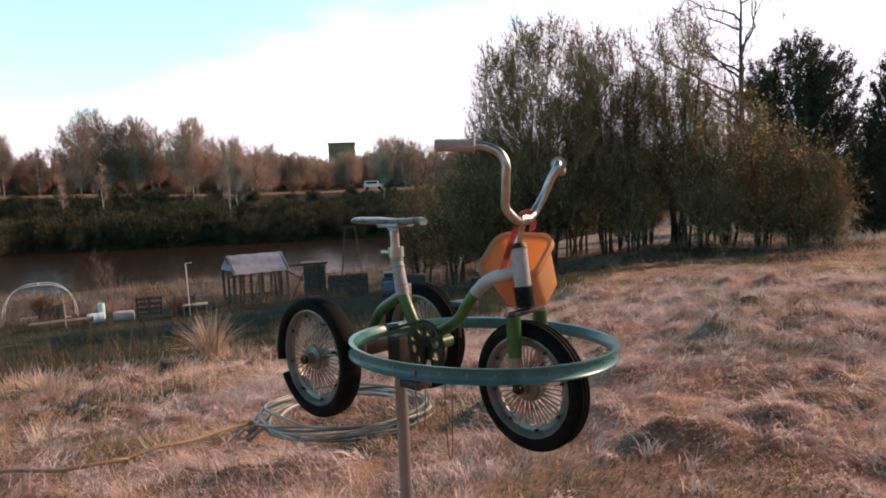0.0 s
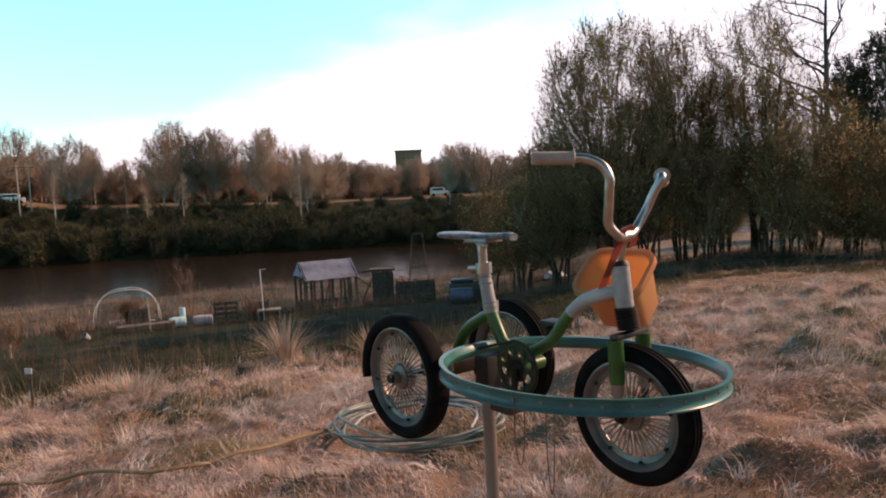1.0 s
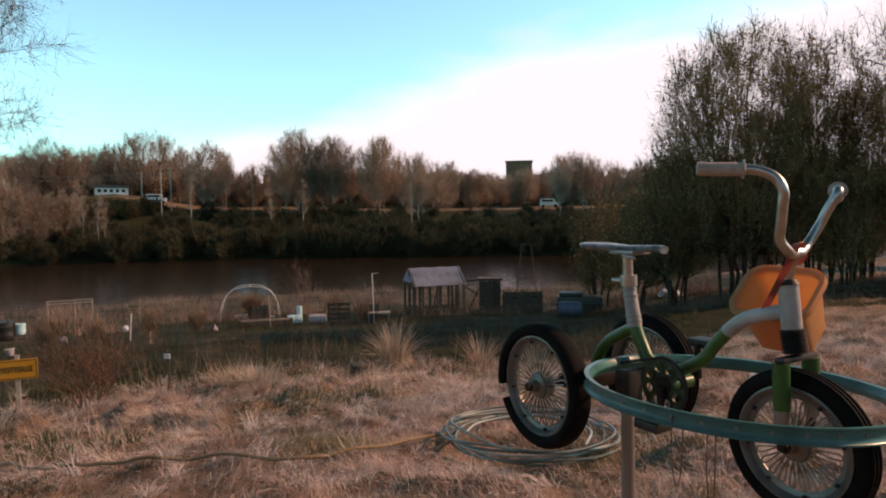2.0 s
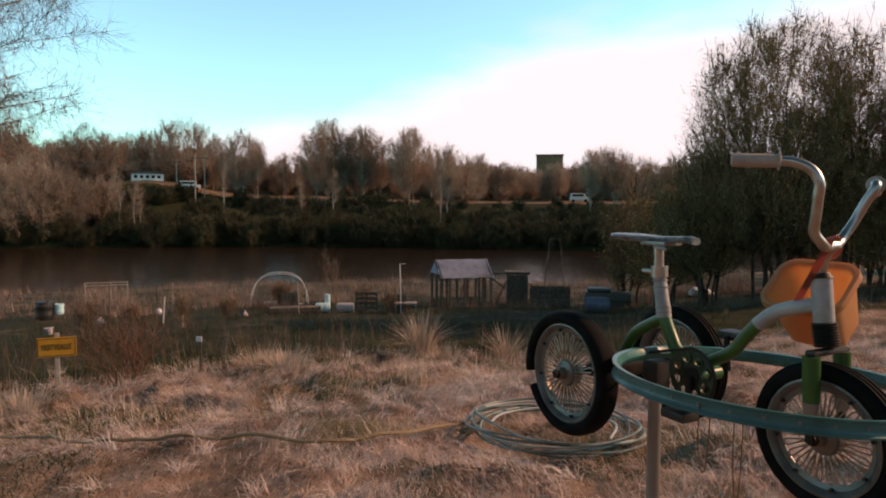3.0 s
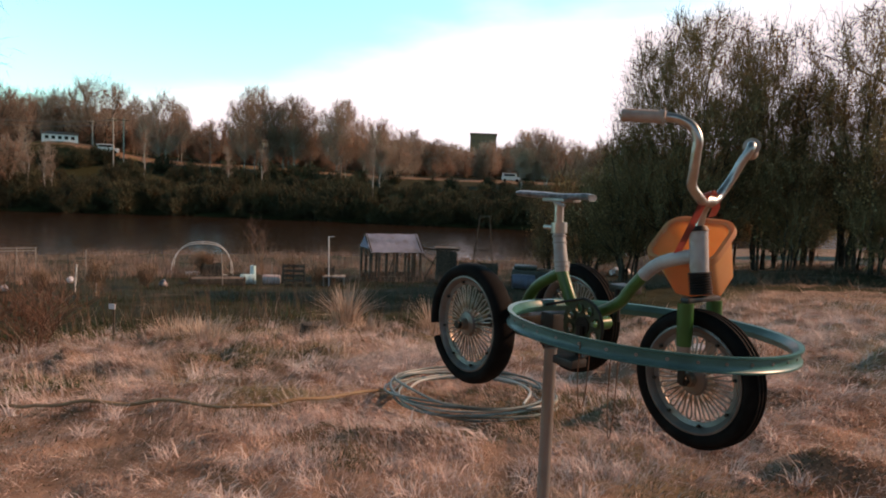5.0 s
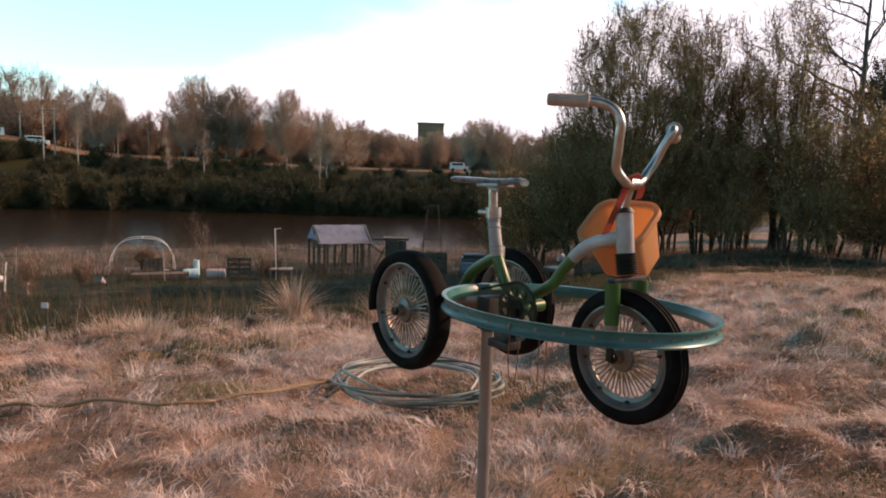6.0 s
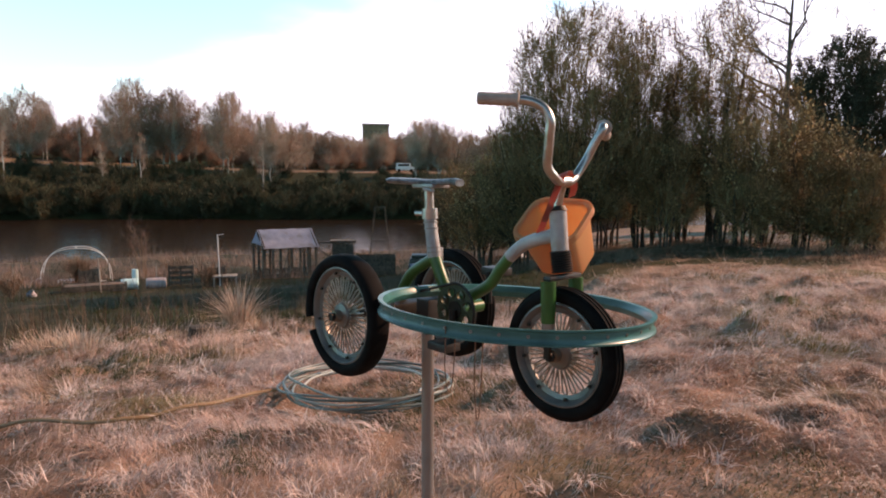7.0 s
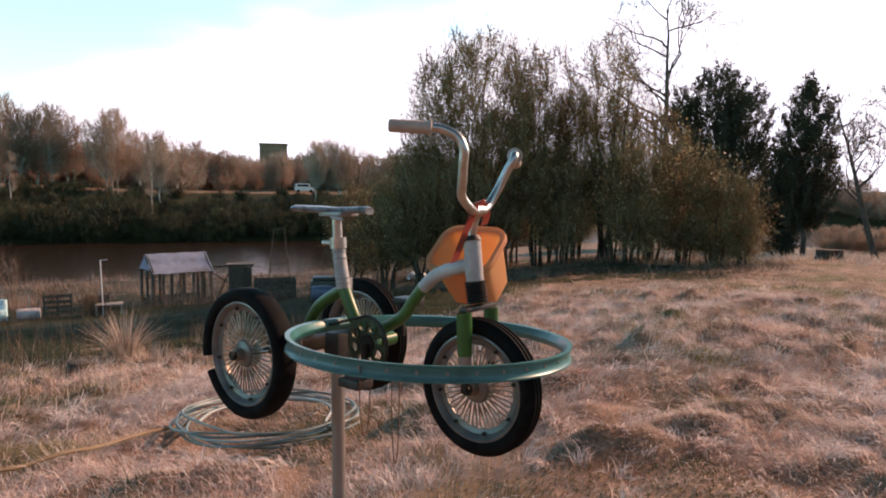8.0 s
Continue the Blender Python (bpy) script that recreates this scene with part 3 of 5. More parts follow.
    me = bpy.data.meshes.new("wood")
    bm.to_mesh(me)
    bm.free()
    return me, np.concatenate(bases), np.concatenate(mids), np.concatenate(tips), (np.concatenate(lv) if lv else None), twig_wide, leaf


def crooked_tree(seed, high, trunk_r, lean=0.0, first=0.4, boughs=11, reach=0.34, thin=0.012):
    """An old leafless tree: a wavering trunk, long crooked boughs that fork and fork again."""
    rng = np.random.default_rng(seed)
    bm = bmesh.new()
    fine = [[], []]

    def limb(p, d, length, r, level):
        n = 9 if level == 0 else 7
        line, p, d = [p.copy()], p.copy(), d.normalized()
        for i in range(n):
            bow = Vector((rng.normal(0, 1), rng.normal(0, 1), rng.normal(0, 0.7))) * (0.07 if level == 0 else 0.27)
            d = (d + bow + Vector((0, 0, 0.02 if level == 0 else 0.07))).normalized()
            p = p + d * (length / n)
            line.append(p.copy())
        add_tube(bm, line, [max(r * (1 - 0.85 * i / n), thin * 0.6) for i in range(n + 1)], 7 if level == 0 else 5 if level == 1 else 4, caps=False)
        if level == 3:
            for k in range(5):
                i = int(rng.integers(2, n + 1))
                v = rng.normal(0, 1, 3) * 0.7 + np.array(d)
                fine[0].append(np.array(line[i])), fine[1].append(np.array(line[i]) + v / np.linalg.norm(v) * length * rng.uniform(0.4, 0.9))
            return
        for k in range((boughs, 6, 5)[level]):
            t = first + (1 - first) * (k + rng.uniform(0, 1)) / boughs if level == 0 else rng.uniform(0.25, 1.0)
            i = min(int(t * n), n - 1)
            start = line[i].lerp(line[i + 1], t * n - i)
            q = rng.uniform(0, 2 * math.pi) if level == 0 else 0
            out = Vector((math.cos(q), math.sin(q), rng.uniform(0.5, 1.3))) if level == 0 else (d + Vector(rng.normal(0, 0.75, 3)))
            size = high * reach * (1.15 - 0.75 * (t - first) / (1 - first)) * rng.uniform(0.65, 1.1) if level == 0 else length * rng.uniform(0.35, 0.65)
            limb(start, out, size, max(r * (0.42 if level == 0 else 0.5) * (1 - 0.5 * t), thin), level + 1)

    limb(Vector((0, 0, -0.4)), Vector((lean, 0, 1)), high + 0.4, trunk_r, 0)
    me = bpy.data.meshes.new("wood")
    bm.to_mesh(me)
    bm.free()
    b, t = np.array(fine[0]), np.array(fine[1])
    return me, b, 0.5 * (b + t), t, None, thin * 2.2, 0.05


def tree(name, label, category, data, wood, twig, leaf_mat=None, group="", m=None):
    me, b, mi, t, lv, wide, leaf = data
    root = thing(name, m or Matrix(), label, category, group)
    me.materials.append(wood)
    me.polygons.foreach_set("use_smooth", [True] * len(me.polygons))
    tr = new("trunk", me)
    tr.parent = root
    np.random.seed(len(b) % 1000)
    strips("crown", b, t, mi, np.full(len(b), wide), twig, root, bent=False)
    if lv is not None:
        n = len(lv)
        d = np.random.normal(0, 1, (n, 3))
        d /= np.linalg.norm(d, axis=1)[:, None]
        ln = leaf * np.random.uniform(0.5, 1.3, n)
        e = lv + d * ln[:, None]
        strips("leaves", lv, e, lv + d * (ln * 0.5)[:, None], ln * 0.6, leaf_mat, root, bent=False)
    return root


def polar(az, r, dz=0.0):
    x, y = r * math.sin(radians(az)), r * math.cos(radians(az))
    return x, y, gz(x, y) + dz


def stand(root, az, r, turn=0.0, size=1.0, group=""):
    x, y, z = polar(az, r)
    root.matrix_world = pose(x, y, z, 0, 0, turn) @ Matrix.Scale(size, 4)
    return root


def stand_copy(root, az, r, turn, size):
    x, y, z = polar(az, r)
    c = copy_thing(root, pose(x, y, z, 0, 0, turn))
    c.scale = (size, size, size)
    return c


# willow thicket on the field's edge: (azimuth, distance, height, spread, stems, limbs, first limb height)
WILLOWS = [(9.2, 25.5, 10.3, 3.8, 12, 640, 1.8), (14.9, 26.5, 9.4, 2.4, 8, 280, 2.2), (20.3, 26.0, 9.1, 2.0, 7, 220, 1.6), (23.8, 27.0, 6.7, 1.9, 7, 150, 1.0), (26.4, 25.5, 5.0, 1.7, 8, 130, 0.4), (29.0, 25.0, 4.1, 1.6, 9, 110, 0.2), (31.0, 24.5, 3.2, 1.0, 8, 60, 0.2),
           (4.2, 26.0, 6.2, 2.4, 7, 170, 1.4), (1.2, 27.5, 5.2, 2.2, 8, 130, 1.2), (-1.8, 29.5, 5.2, 1.9, 7, 100, 1.0), (17.6, 27.5, 6.8, 2.0, 7, 130, 1.2), (12.0, 29.5, 7.4, 2.6, 7, 180, 1.6), (22.3, 24.6, 4.8, 1.7, 7, 100, 0.5), (16.4, 24.8, 4.0, 1.6, 6, 80, 0.6)]
for i, (az, r, h, sp, st, limbs, clear) in enumerate(WILLOWS):
    d = crown_tree(40 + i, st, h, sp, clear, limbs, 32, 0.68, 0.018, leaves=24, leaf=0.1, trunk_r=0.07 if h > 5 else 0.04, wide_at=0.32, loose=0.07, up=0.25)
    stand(tree("willow", "multi-stemmed grey willow with bare twigs and first small leaves" if h > 6 else "low bushy willow with bare twigs and first small leaves", "tree", d, M_BARK, M_WITHY, M_LEAF, "willow thicket"), az, r, 0)

# dark evergreens and bare trees behind the thicket
d = crown_tree(71, 3, 16.0, 5.1, 2.6, 620, 22, 0.7, 0.04, leaves=140, leaf=0.18, trunk_r=0.22, wide_at=0.45, loose=0.05, foot=0.1)
stand(tree("evergreen_tree", "tall dense dark evergreen with a rounded crown", "tree", d, M_BARK, M_NEEDLE, M_NEEDLE), 29.1, 57)
d = crown_tree(72, 1, 11.9, 2.45, 1.9, 330, 22, 0.5, 0.04, leaves=120, leaf=0.16, trunk_r=0.17, wide_at=0.3, loose=0.06)
stand(tree("evergreen_tree", "dark evergreen with a narrow pointed crown on a bare trunk", "tree", d, M_BARK, M_NEEDLE, M_NEEDLE), 35.5, 47)
d = crown_tree(78, 1, 6.6, 2.1, 1.3, 200, 22, 0.5, 0.05, leaves=70, leaf=0.22, trunk_r=0.13, wide_at=0.4, loose=0.1)
stand(tree("evergreen_tree", "smaller dark evergreen between two taller ones", "tree", d, M_BARK, M_NEEDLE, M_NEEDLE), 33.9, 52)
d = crown_tree(73, 5, 1.5, 1.1, 0.1, 70, 24, 0.4, 0.04, leaves=70, leaf=0.2, trunk_r=0.05)
stand(tree("evergreen_shrub", "low dark evergreen shrub under the trees", "shrub", d, M_BARK, M_NEEDLE, M_NEEDLE), 33.9, 45)
stand(tree("bare_tree", "tall leafless tree with crooked open branches", "tree", crooked_tree(74, 15.8, 0.28, lean=-0.05, first=0.36, boughs=14, reach=0.46, thin=0.016), M_BARK, M_TWIG), 25.4, 44.5)
stand(tree("bare_tree", "leaning leafless tree on the far lawn", "tree", crooked_tree(75, 8.8, 0.2, lean=-0.27, first=0.35, boughs=13, reach=0.34, thin=0.015), M_BARK, M_TWIG), 40.4, 44)
stand(tree("bare_tree", "leafless tree with a pale hazy crown", "tree", crooked_tree(79, 12.5, 0.24, first=0.25, boughs=16, reach=0.36, thin=0.016), M_BARK, M_TWIG), 42.3, 56)
# birch whose boughs hang into view
d = grow(77, 1, 13, 7.2, 95, 210, 0.95, 0.014, trunk_r=0.17, bare=0.3, droop=0.5)
stand(tree("birch", "near birch with fine drooping leafless twigs", "tree", d, M_BIRCH, M_TWIG), -60.2, 22)

# far bank: leafless woods
far_kinds = []                       # (tree, its height)
for i, (h, sp, st, clear, limbs, wood) in enumerate([(17, 3.1, 1, 5, 100, M_BIRCH), (15, 3.7, 2, 4, 110, M_BIRCH), (13, 4.6, 3, 2, 110, M_BARK), (18, 3.3, 2, 5, 110, M_BIRCH), (12, 5.0, 4, 1, 120, M_BARK)]):
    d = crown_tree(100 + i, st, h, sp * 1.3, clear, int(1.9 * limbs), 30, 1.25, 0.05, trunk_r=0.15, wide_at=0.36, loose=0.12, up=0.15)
    far_kinds.append((tree("leafless_tree", "leafless birch on the far river bank" if wood is M_BIRCH else "brown leafless tree on the far river bank", "tree", d, wood, M_TWIG_HAZED, None, "far bank trees"), h))
bush_kinds = []
for i in range(3):
    d = crown_tree(120 + i, 8, 6.0, 4.2, 0.2, 95, 40, 1.2, 0.075, trunk_r=0.06, wide_at=0.4, loose=0.22, up=0.4)
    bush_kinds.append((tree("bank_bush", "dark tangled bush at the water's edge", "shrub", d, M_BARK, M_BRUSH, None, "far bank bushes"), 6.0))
thicket_kinds = []
for i in range(2):
    d = crown_tree(130 + i, 8, 8.5, 5.0, 0.3, 130, 30, 1.4, 0.075, trunk_r=0.06, wide_at=0.45, loose=0.2, up=0.35)
    thicket_kinds.append((tree("leafless_thicket", "brown leafless thicket behind the far bank meadow", "shrub", d, M_BARK, M_TWIG_HAZED, None, "far bank thicket"), 8.5))
rnd = random.Random(5)


def edge_at(az):
    return float(np.interp(az, [-95, -50, -30, -15, 0, 12, 24, 60], [140, 112, 104, 98, 100, 112, 190, 210]))


first = set()


def spread_kind(kinds, k, az, r, size):
    root = kinds[k][0]
    if root.name not in first:
        first.add(root.name)
        return stand(root, az, r, rnd.uniform(0, 360), size)
    return stand_copy(root, az, r, rnd.uniform(0, 360), size)


def rise_to(kinds, k, az, r, el):
    """The size at which a tree's top stands el degrees above the eye."""
    return max(0.3, (1.52 + r * math.tan(radians(el)) - polar(az, r)[2]) / kinds[k][1])


# the woods' even top, and the trees that stand out of it: (azimuth, distance beyond the water, kind, degrees above the eye)
WOOD_AZ = [-62, -47, -41, -36, -32, -27, -22, -17, -12, -6, 0, 10, 20, 50]
WOOD_EL = [6.4, 5.9, 6.1, 5.3, 4.6, 5.1, 5.1, 4.8, 4.5, 4.5, 4.6, 4.6, 4.2, 3.4]
TALL = [(-52, 25, 1, 7.2), (-47.2, 45, 2, 6.9), (-45.4, 50, 4, 6.4), (-42.4, 60, 2, 6.8), (-40.2, 52, 4, 8.0), (-37.6, 64, 1, 6.5), (-35.6, 40, 1, 7.0), (-34.4, 55, 3, 6.3), (-31.4, 60, 4, 5.4),
        (-29.3, 36, 0, 7.7), (-28.3, 42, 3, 8.5), (-27.2, 40, 0, 7.7), (-26.0, 46, 1, 7.4), (-25.1, 40, 3, 7.9), (-24.0, 46, 1, 6.9), (-21.5, 36, 0, 7.6), (-20.9, 40, 3, 7.9), (-19.2, 44, 1, 6.2), (-17.6, 30, 0, 6.4), (-16.6, 36, 4, 5.6),
        (-14.8, 60, 3, 5.4), (-12.6, 60, 2, 4.6), (-8.0, 56, 2, 4.6), (-5.0, 34, 3, 5.8), (-4.0, 38, 0, 6.1), (-3.0, 36, 1, 5.7), (-1.4, 40, 4, 5.3), (2, 40, 2, 5.0), (5, 40, 4, 5.2), (8.5, 44, 2, 5.0), (12.5, 44, 4, 5.0),
        (17, 30, 2, 4.4), (21, 30, 4, 4.2), (26, 40, 2, 4.2), (43.5, 30, 2, 2.8), (47, 26, 4, 3.2), (-51, 6, 4, 4.4), (-48.6, 8, 2, 3.2), (-46.5, 14, 4, 3.0), (-55, 30, 4, 6.6), (-59, 26, 2, 7.0), (-63, 30, 4, 7.0)]
for az, beyond, k, el in TALL:
    spread_kind(far_kinds, k, az, edge_at(az) + beyond, rise_to(far_kinds, k, az, edge_at(az) + beyond, el))
for i in range(56):
    az = -62 + 1.5 * i + rnd.uniform(-0.5, 0.5)
    k, r = rnd.choice((2, 4, 2, 4, 1)), edge_at(az) + (rnd.uniform(54, 95) if abs(az + 42.9) > 1.8 else 84)
    spread_kind(far_kinds, k, az, r, rise_to(far_kinds, k, az, r, float(np.interp(az, WOOD_AZ, WOOD_EL)) * rnd.uniform(0.86, 1.06)))
d = grow(141, 2, 13, 1.6, 14, 16, 1.5, 0.05, trunk_r=0.17, bare=0.55)
shore_birch = tree("leafless_birch", "slender white-stemmed leafless birch at the far shore", "tree", d, M_BIRCH, M_TWIG_HAZED, None, "far shore birches")
stand(shore_birch, -44.9, 117, 20, 0.86)
for az, r, size in ((-43.9, 116, 0.68), (-43.4, 117, 0.66), (-37.0, 132, 0.8), (-30.6, 122, 0.62), (-27.9, 126, 0.7), (-18.2, 118, 0.72)):
    stand_copy(shore_birch, az, r, rnd.uniform(0, 360), size)
az = -62.0
while az < 17:
    spread_kind(bush_kinds, rnd.randrange(3), az, edge_at(az) + rnd.uniform(2.5, 6), rnd.uniform(0.55, 0.95))
    spread_kind(bush_kinds, rnd.randrange(3), az + rnd.uniform(-0.6, 0.6), edge_at(az) + rnd.uniform(9, 18), rnd.uniform(0.5, 0.8))
    spread_kind(bush_kinds, rnd.randrange(3), az + rnd.uniform(-0.6, 0.6), edge_at(az) + rnd.uniform(22, 38), rnd.uniform(0.36, 0.58) + (0.2 if az < -22 else 0))
    for back in (0, 14):
        if az < 6:
            r = edge_at(az) + back + rnd.uniform(80, 90)
            spread_kind(thicket_kinds, rnd.randrange(2), az + 0.05 * back + rnd.uniform(-0.3, 0.3), r, rise_to(thicket_kinds, 0, az, r, float(np.interp(az, WOOD_AZ, WOOD_EL)) * rnd.uniform(0.72, 0.92)))
    if abs(az + 42.6) > 2:
        r = edge_at(az) + rnd.uniform(54, 74)
        spread_kind(thicket_kinds, rnd.randrange(2), az + rnd.uniform(-0.5, 0.5), r, rise_to(thicket_kinds, 0, az, r, float(np.interp(az, WOOD_AZ, WOOD_EL)) * rnd.uniform(0.5, 0.85)))
    az += rnd.uniform(1.0, 1.5)

for k in range(22):
    r = edge_at(30) + rnd.uniform(6, 30)
    spread_kind(thicket_kinds, k % 2, 29 + k + rnd.uniform(-0.4, 0.4), r, rise_to(thicket_kinds, 0, 29 + k, r, rnd.uniform(1.4, 2.4)))
for k in range(14):
    spread_kind(thicket_kinds, k % 2, 37.2 + 0.85 * k + rnd.uniform(-0.2, 0.2), 72 + rnd.uniform(-4, 6), rnd.uniform(0.26, 0.36))

# ---- far buildings ----
flats = thing("apartment_block", pose(-45, 297, gz(-45, 297), 0, 0, 8), "distant brown block of flats above the trees", "building")
part("wall", box((-6, -5, -4), (6, 5, 27 - gz(-45, 297))), M_BLOCK, flats, smooth=False)
part("roof", box((-6.3, -5.3, 27 - gz(-45, 297)), (6.3, 5.3, 27.5 - gz(-45, 297))), M_BLOCK, flats, smooth=False)
for i in range(5):
    for j in range(4):
        part("window", box((-5 + i * 2.2, -5.06, 8 + j * 3), (-3.8 + i * 2.2, -4.98, 9.5 + j * 3)), M_BLIND, flats, smooth=False)
house = thing("house", pose(-108.5, 116.8, max(7.9, gz(-108.5, 116.8) - 0.2), 0, 0, 43) @ Matrix.Scale(0.59, 4), "low white house far up the opposite slope", "house")
part("wall", box((-5.6, -3, -3), (5.6, 3, 2.3)), M_WALL, house, smooth=False)
bm = bmesh.new()
for s in (-5.9, 5.9):
    bm.faces.new([bm.verts.new(p) for p in ((s, -3.4, 2.25), (s, 0, 3.4), (s, 3.4, 2.25))])
bm.verts.ensure_lookup_table()
v = bm.verts
for q in ((0, 1, 4, 3), (1, 2, 5, 4), (0, 3, 5, 2)):
    bm.faces.new([v[i] for i in q])
part("roof", bm, M_STEEL, house, smooth=False)
for i in range(5):
    part("window", box((-4.6 + 2 * i, -3.05, 0.6), (-3.5 + 2 * i, -2.95, 1.7)), M_GLASS, house, smooth=False)


def van(x, y, turn, label):
    root = thing("parked_van", pose(x, y, gz(x, y), 0, 0, turn), label, "van")
    bm = box((-2.2, -0.9, 0.35), (2.2, 0.9, 1.2), 0.12)
    add_box(bm, (-2.1, -0.85, 1.1), (1.3, 0.85, 2.0), 0.15)
    part("body", bm, M_WALL, root)
    part("window", box((-1.6, -0.87, 1.35), (0.9, -0.83, 1.8)), M_GLASS, root, smooth=False)
    for wx in (-1.4, 1.4):
        for wy in (-0.85, 0.85):
            part("wheel", lathe([(0.0, -0.1), (0.33, -0.1), (0.33, 0.1), (0.0, 0.1)], centre=(wx, wy, 0.33), sides=16), M_TYRE, root)


van(-15.7, 149.6, 5, "white van parked on the far bank road")
van(-97.5, 117.5, 38, "white van parked near the far house")


def power_pole(x, y, top):
    z = gz(x, y)
    root = thing("power_pole", pose(x, y, z, 0, 0, 40), "thin wooden power pole on the far slope", "pole", "power poles")
    part("pole", tube([(0, 0, -1), (0, 0, top - z)], [0.14, 0.1], 8), M_POST, root)
    part("crossarm", box((-0.9, -0.08, top - z - 0.6), (0.9, 0.08, top - z - 0.4)), M_WOOD, root, smooth=False)
    return Vector((x, y, top - 0.4))


wire_a = power_pole(-91.1, 114.4, 13.0)
power_pole(-90.6, 110.8, 12.7)
power_pole(-98.0, 113.9, 12.3)
wire_b = Vector((-128, 92, 13.6))
for dz in (0.0, -0.9):
    line = [wire_a.lerp(wire_b, i / 12) + Vector((0, 0, dz - 2.0 * math.sin(math.pi * i / 12))) for i in range(13)]
    tagged(part("power_line", tube(line, 0.055, 4), M_STEEL), "thin sagging overhead power line", "cable", "power lines")
lamp = thing("street_lamp", pose(-76.0, 121.4, gz(-76.0, 121.4)), "slim street lamp on the far bank road", "lamp")
lz = 10.8 - gz(-76.0, 121.4)
part("pole", tube(bend([(0, 0, -0.5), (0, 0, lz * 0.6), (0, 0, lz), (0.8, 0, lz + 0.6), (1.8, 0, lz + 0.7)], 4), 0.06, 6), M_POST, lamp)
part("lamp_head", box((1.7, -0.1, lz + 0.62), (2.4, 0.1, lz + 0.76), 0.04), M_POST, lamp)


# ---- garden by the river ----
def greenhouse():
    """Open timber frame with a sheet roof."""
    root = thing("greenhouse", pose(-9.44, 28.95, gz(-9.0, 29.5), 0, 0, 34), "ramshackle timber greenhouse frame with clouded plastic roof", "greenhouse")
    W, D, H, R = 2.55, 1.75, 1.42, 2.18
    def post(x, y, h, t=0.05):
        part("post", box((x - t, y - t, -0.4), (x + t, y + t, h), 0.008), M_WOOD, root, smooth=False)
    for x in (0, 0.42, 0.78, 1.3, 1.72, 2.1, 2.5):
        post(x, 0, H, 0.05 if x not in (0.0,) else 0.07)
        if x not in (0.42, 2.1):
            post(x, D, H, 0.05)
    post(0, D / 2, R - 0.05)
    post(W - 0.05, D / 2, R - 0.05)
    for y in (0, D):
        part("wall_plate", box((-0.12, y - 0.04, H - 0.02), (W + 0.1, y + 0.04, H + 0.06)), M_WOOD, root, smooth=False)
        part("sill_board", box((-0.05, y - 0.03, -0.05), (W + 0.05, y + 0.03, 0.2)), M_WOOD, root, smooth=False)
    for x in (0.0, W - 0.05):
        part("tie_beam", box((x - 0.03, -0.05, H + 0.06), (x + 0.03, D + 0.05, H + 0.12)), M_WOOD, root, smooth=False)
        for y0, y1 in ((-0.15, D / 2), (D + 0.15, D / 2)):
            part("rafter", tube([(x, y0, H), (x, y1, R)], 0.035, 4), M_WOOD, root, smooth=False)
    part("ridge_beam", box((-0.15, D / 2 - 0.03, R - 0.06), (W + 0.12, D / 2 + 0.03, R)), M_WOOD, root, smooth=False)
    for side in (0, 1):
        bm = bmesh.new()
        y0, y1 = (-0.2, D / 2) if not side else (D + 0.2, D / 2)
        n = 8
        rows = [[bm.verts.new((-0.06 + (W + 0.1) * i / n, y0 + (y1 - y0) * j / 3, H - 0.02 + (R - H + 0.05) * j / 3 - 0.025 * math.sin(math.pi * j / 3) + 0.012 * math.sin(2.2 * i + j) + k * 0.01)) for i in range(n + 1)] for k in (0,) for j in range(4)]
        for a in range(3):
            for i in range(n):
                bm.faces.new((rows[a][i], rows[a][i + 1], rows[a + 1][i + 1], rows[a + 1][i]))
        bmesh.ops.solidify(bm, geom=bm.faces[:], thickness=0.012)
        part("roof_sheet", bm, M_ROOF, root, "clouded plastic sheet")
    bm = bmesh.new()
    bm.faces.new([bm.verts.new(p) for p in ((-0.1, 0.05, H + 0.12), (-0.1, D - 0.05, H + 0.12), (-0.1, D / 2, R - 0.06))])
    bmesh.ops.solidify(bm, geom=bm.faces[:], thickness=0.01)
    part("gable_sheet", bm, M_ROOF, root, "clouded plastic sheet", smooth=False)
    part("brace", tube([(0.9, 0.04, 0.3), (1.15, 0.04, H - 0.3)], 0.025, 4), M_WOOD, root)


greenhouse()


def shelter():
    root = thing("lean_to", pose(-6.4, 31.6, gz(-6.4, 31.6), 0, 0, 12), "dark board shed leaning beside the greenhouse", "shed")
    for i in range(6):
        part("plank", box((-0.45 + i * 0.17, 0, 0.1), (-0.30 + i * 0.17, 0.03, 1.62 - 0.02 * (i % 3))), M_WOOD, root, smooth=False)
    part("side_wall", box((0.57, 0, 0), (0.61, 0.9, 1.55)), M_WOOD, root, smooth=False)
    part("back_wall", box((-0.45, 0.9, 0), (0.61, 0.94, 1.5)), M_WOOD, root, smooth=False)
    part("beam", box((-1.7, -0.05, 1.62), (0.7, 0.05, 1.7)), M_WOOD, root, smooth=False)
    part("roof", box((-0.55, -0.1, 1.7), (0.72, 1.0, 1.74)), M_WOOD, root, smooth=False)
    part("brace", tube([(-1.5, 0, 1.6), (-0.5, 0, 0.9)], 0.035, 5), M_WOOD, root)
    part("brace", tube([(-1.1, 0, -0.1), (-0.45, 0, 1.3)], 0.035, 5), M_WOOD, root)


shelter()


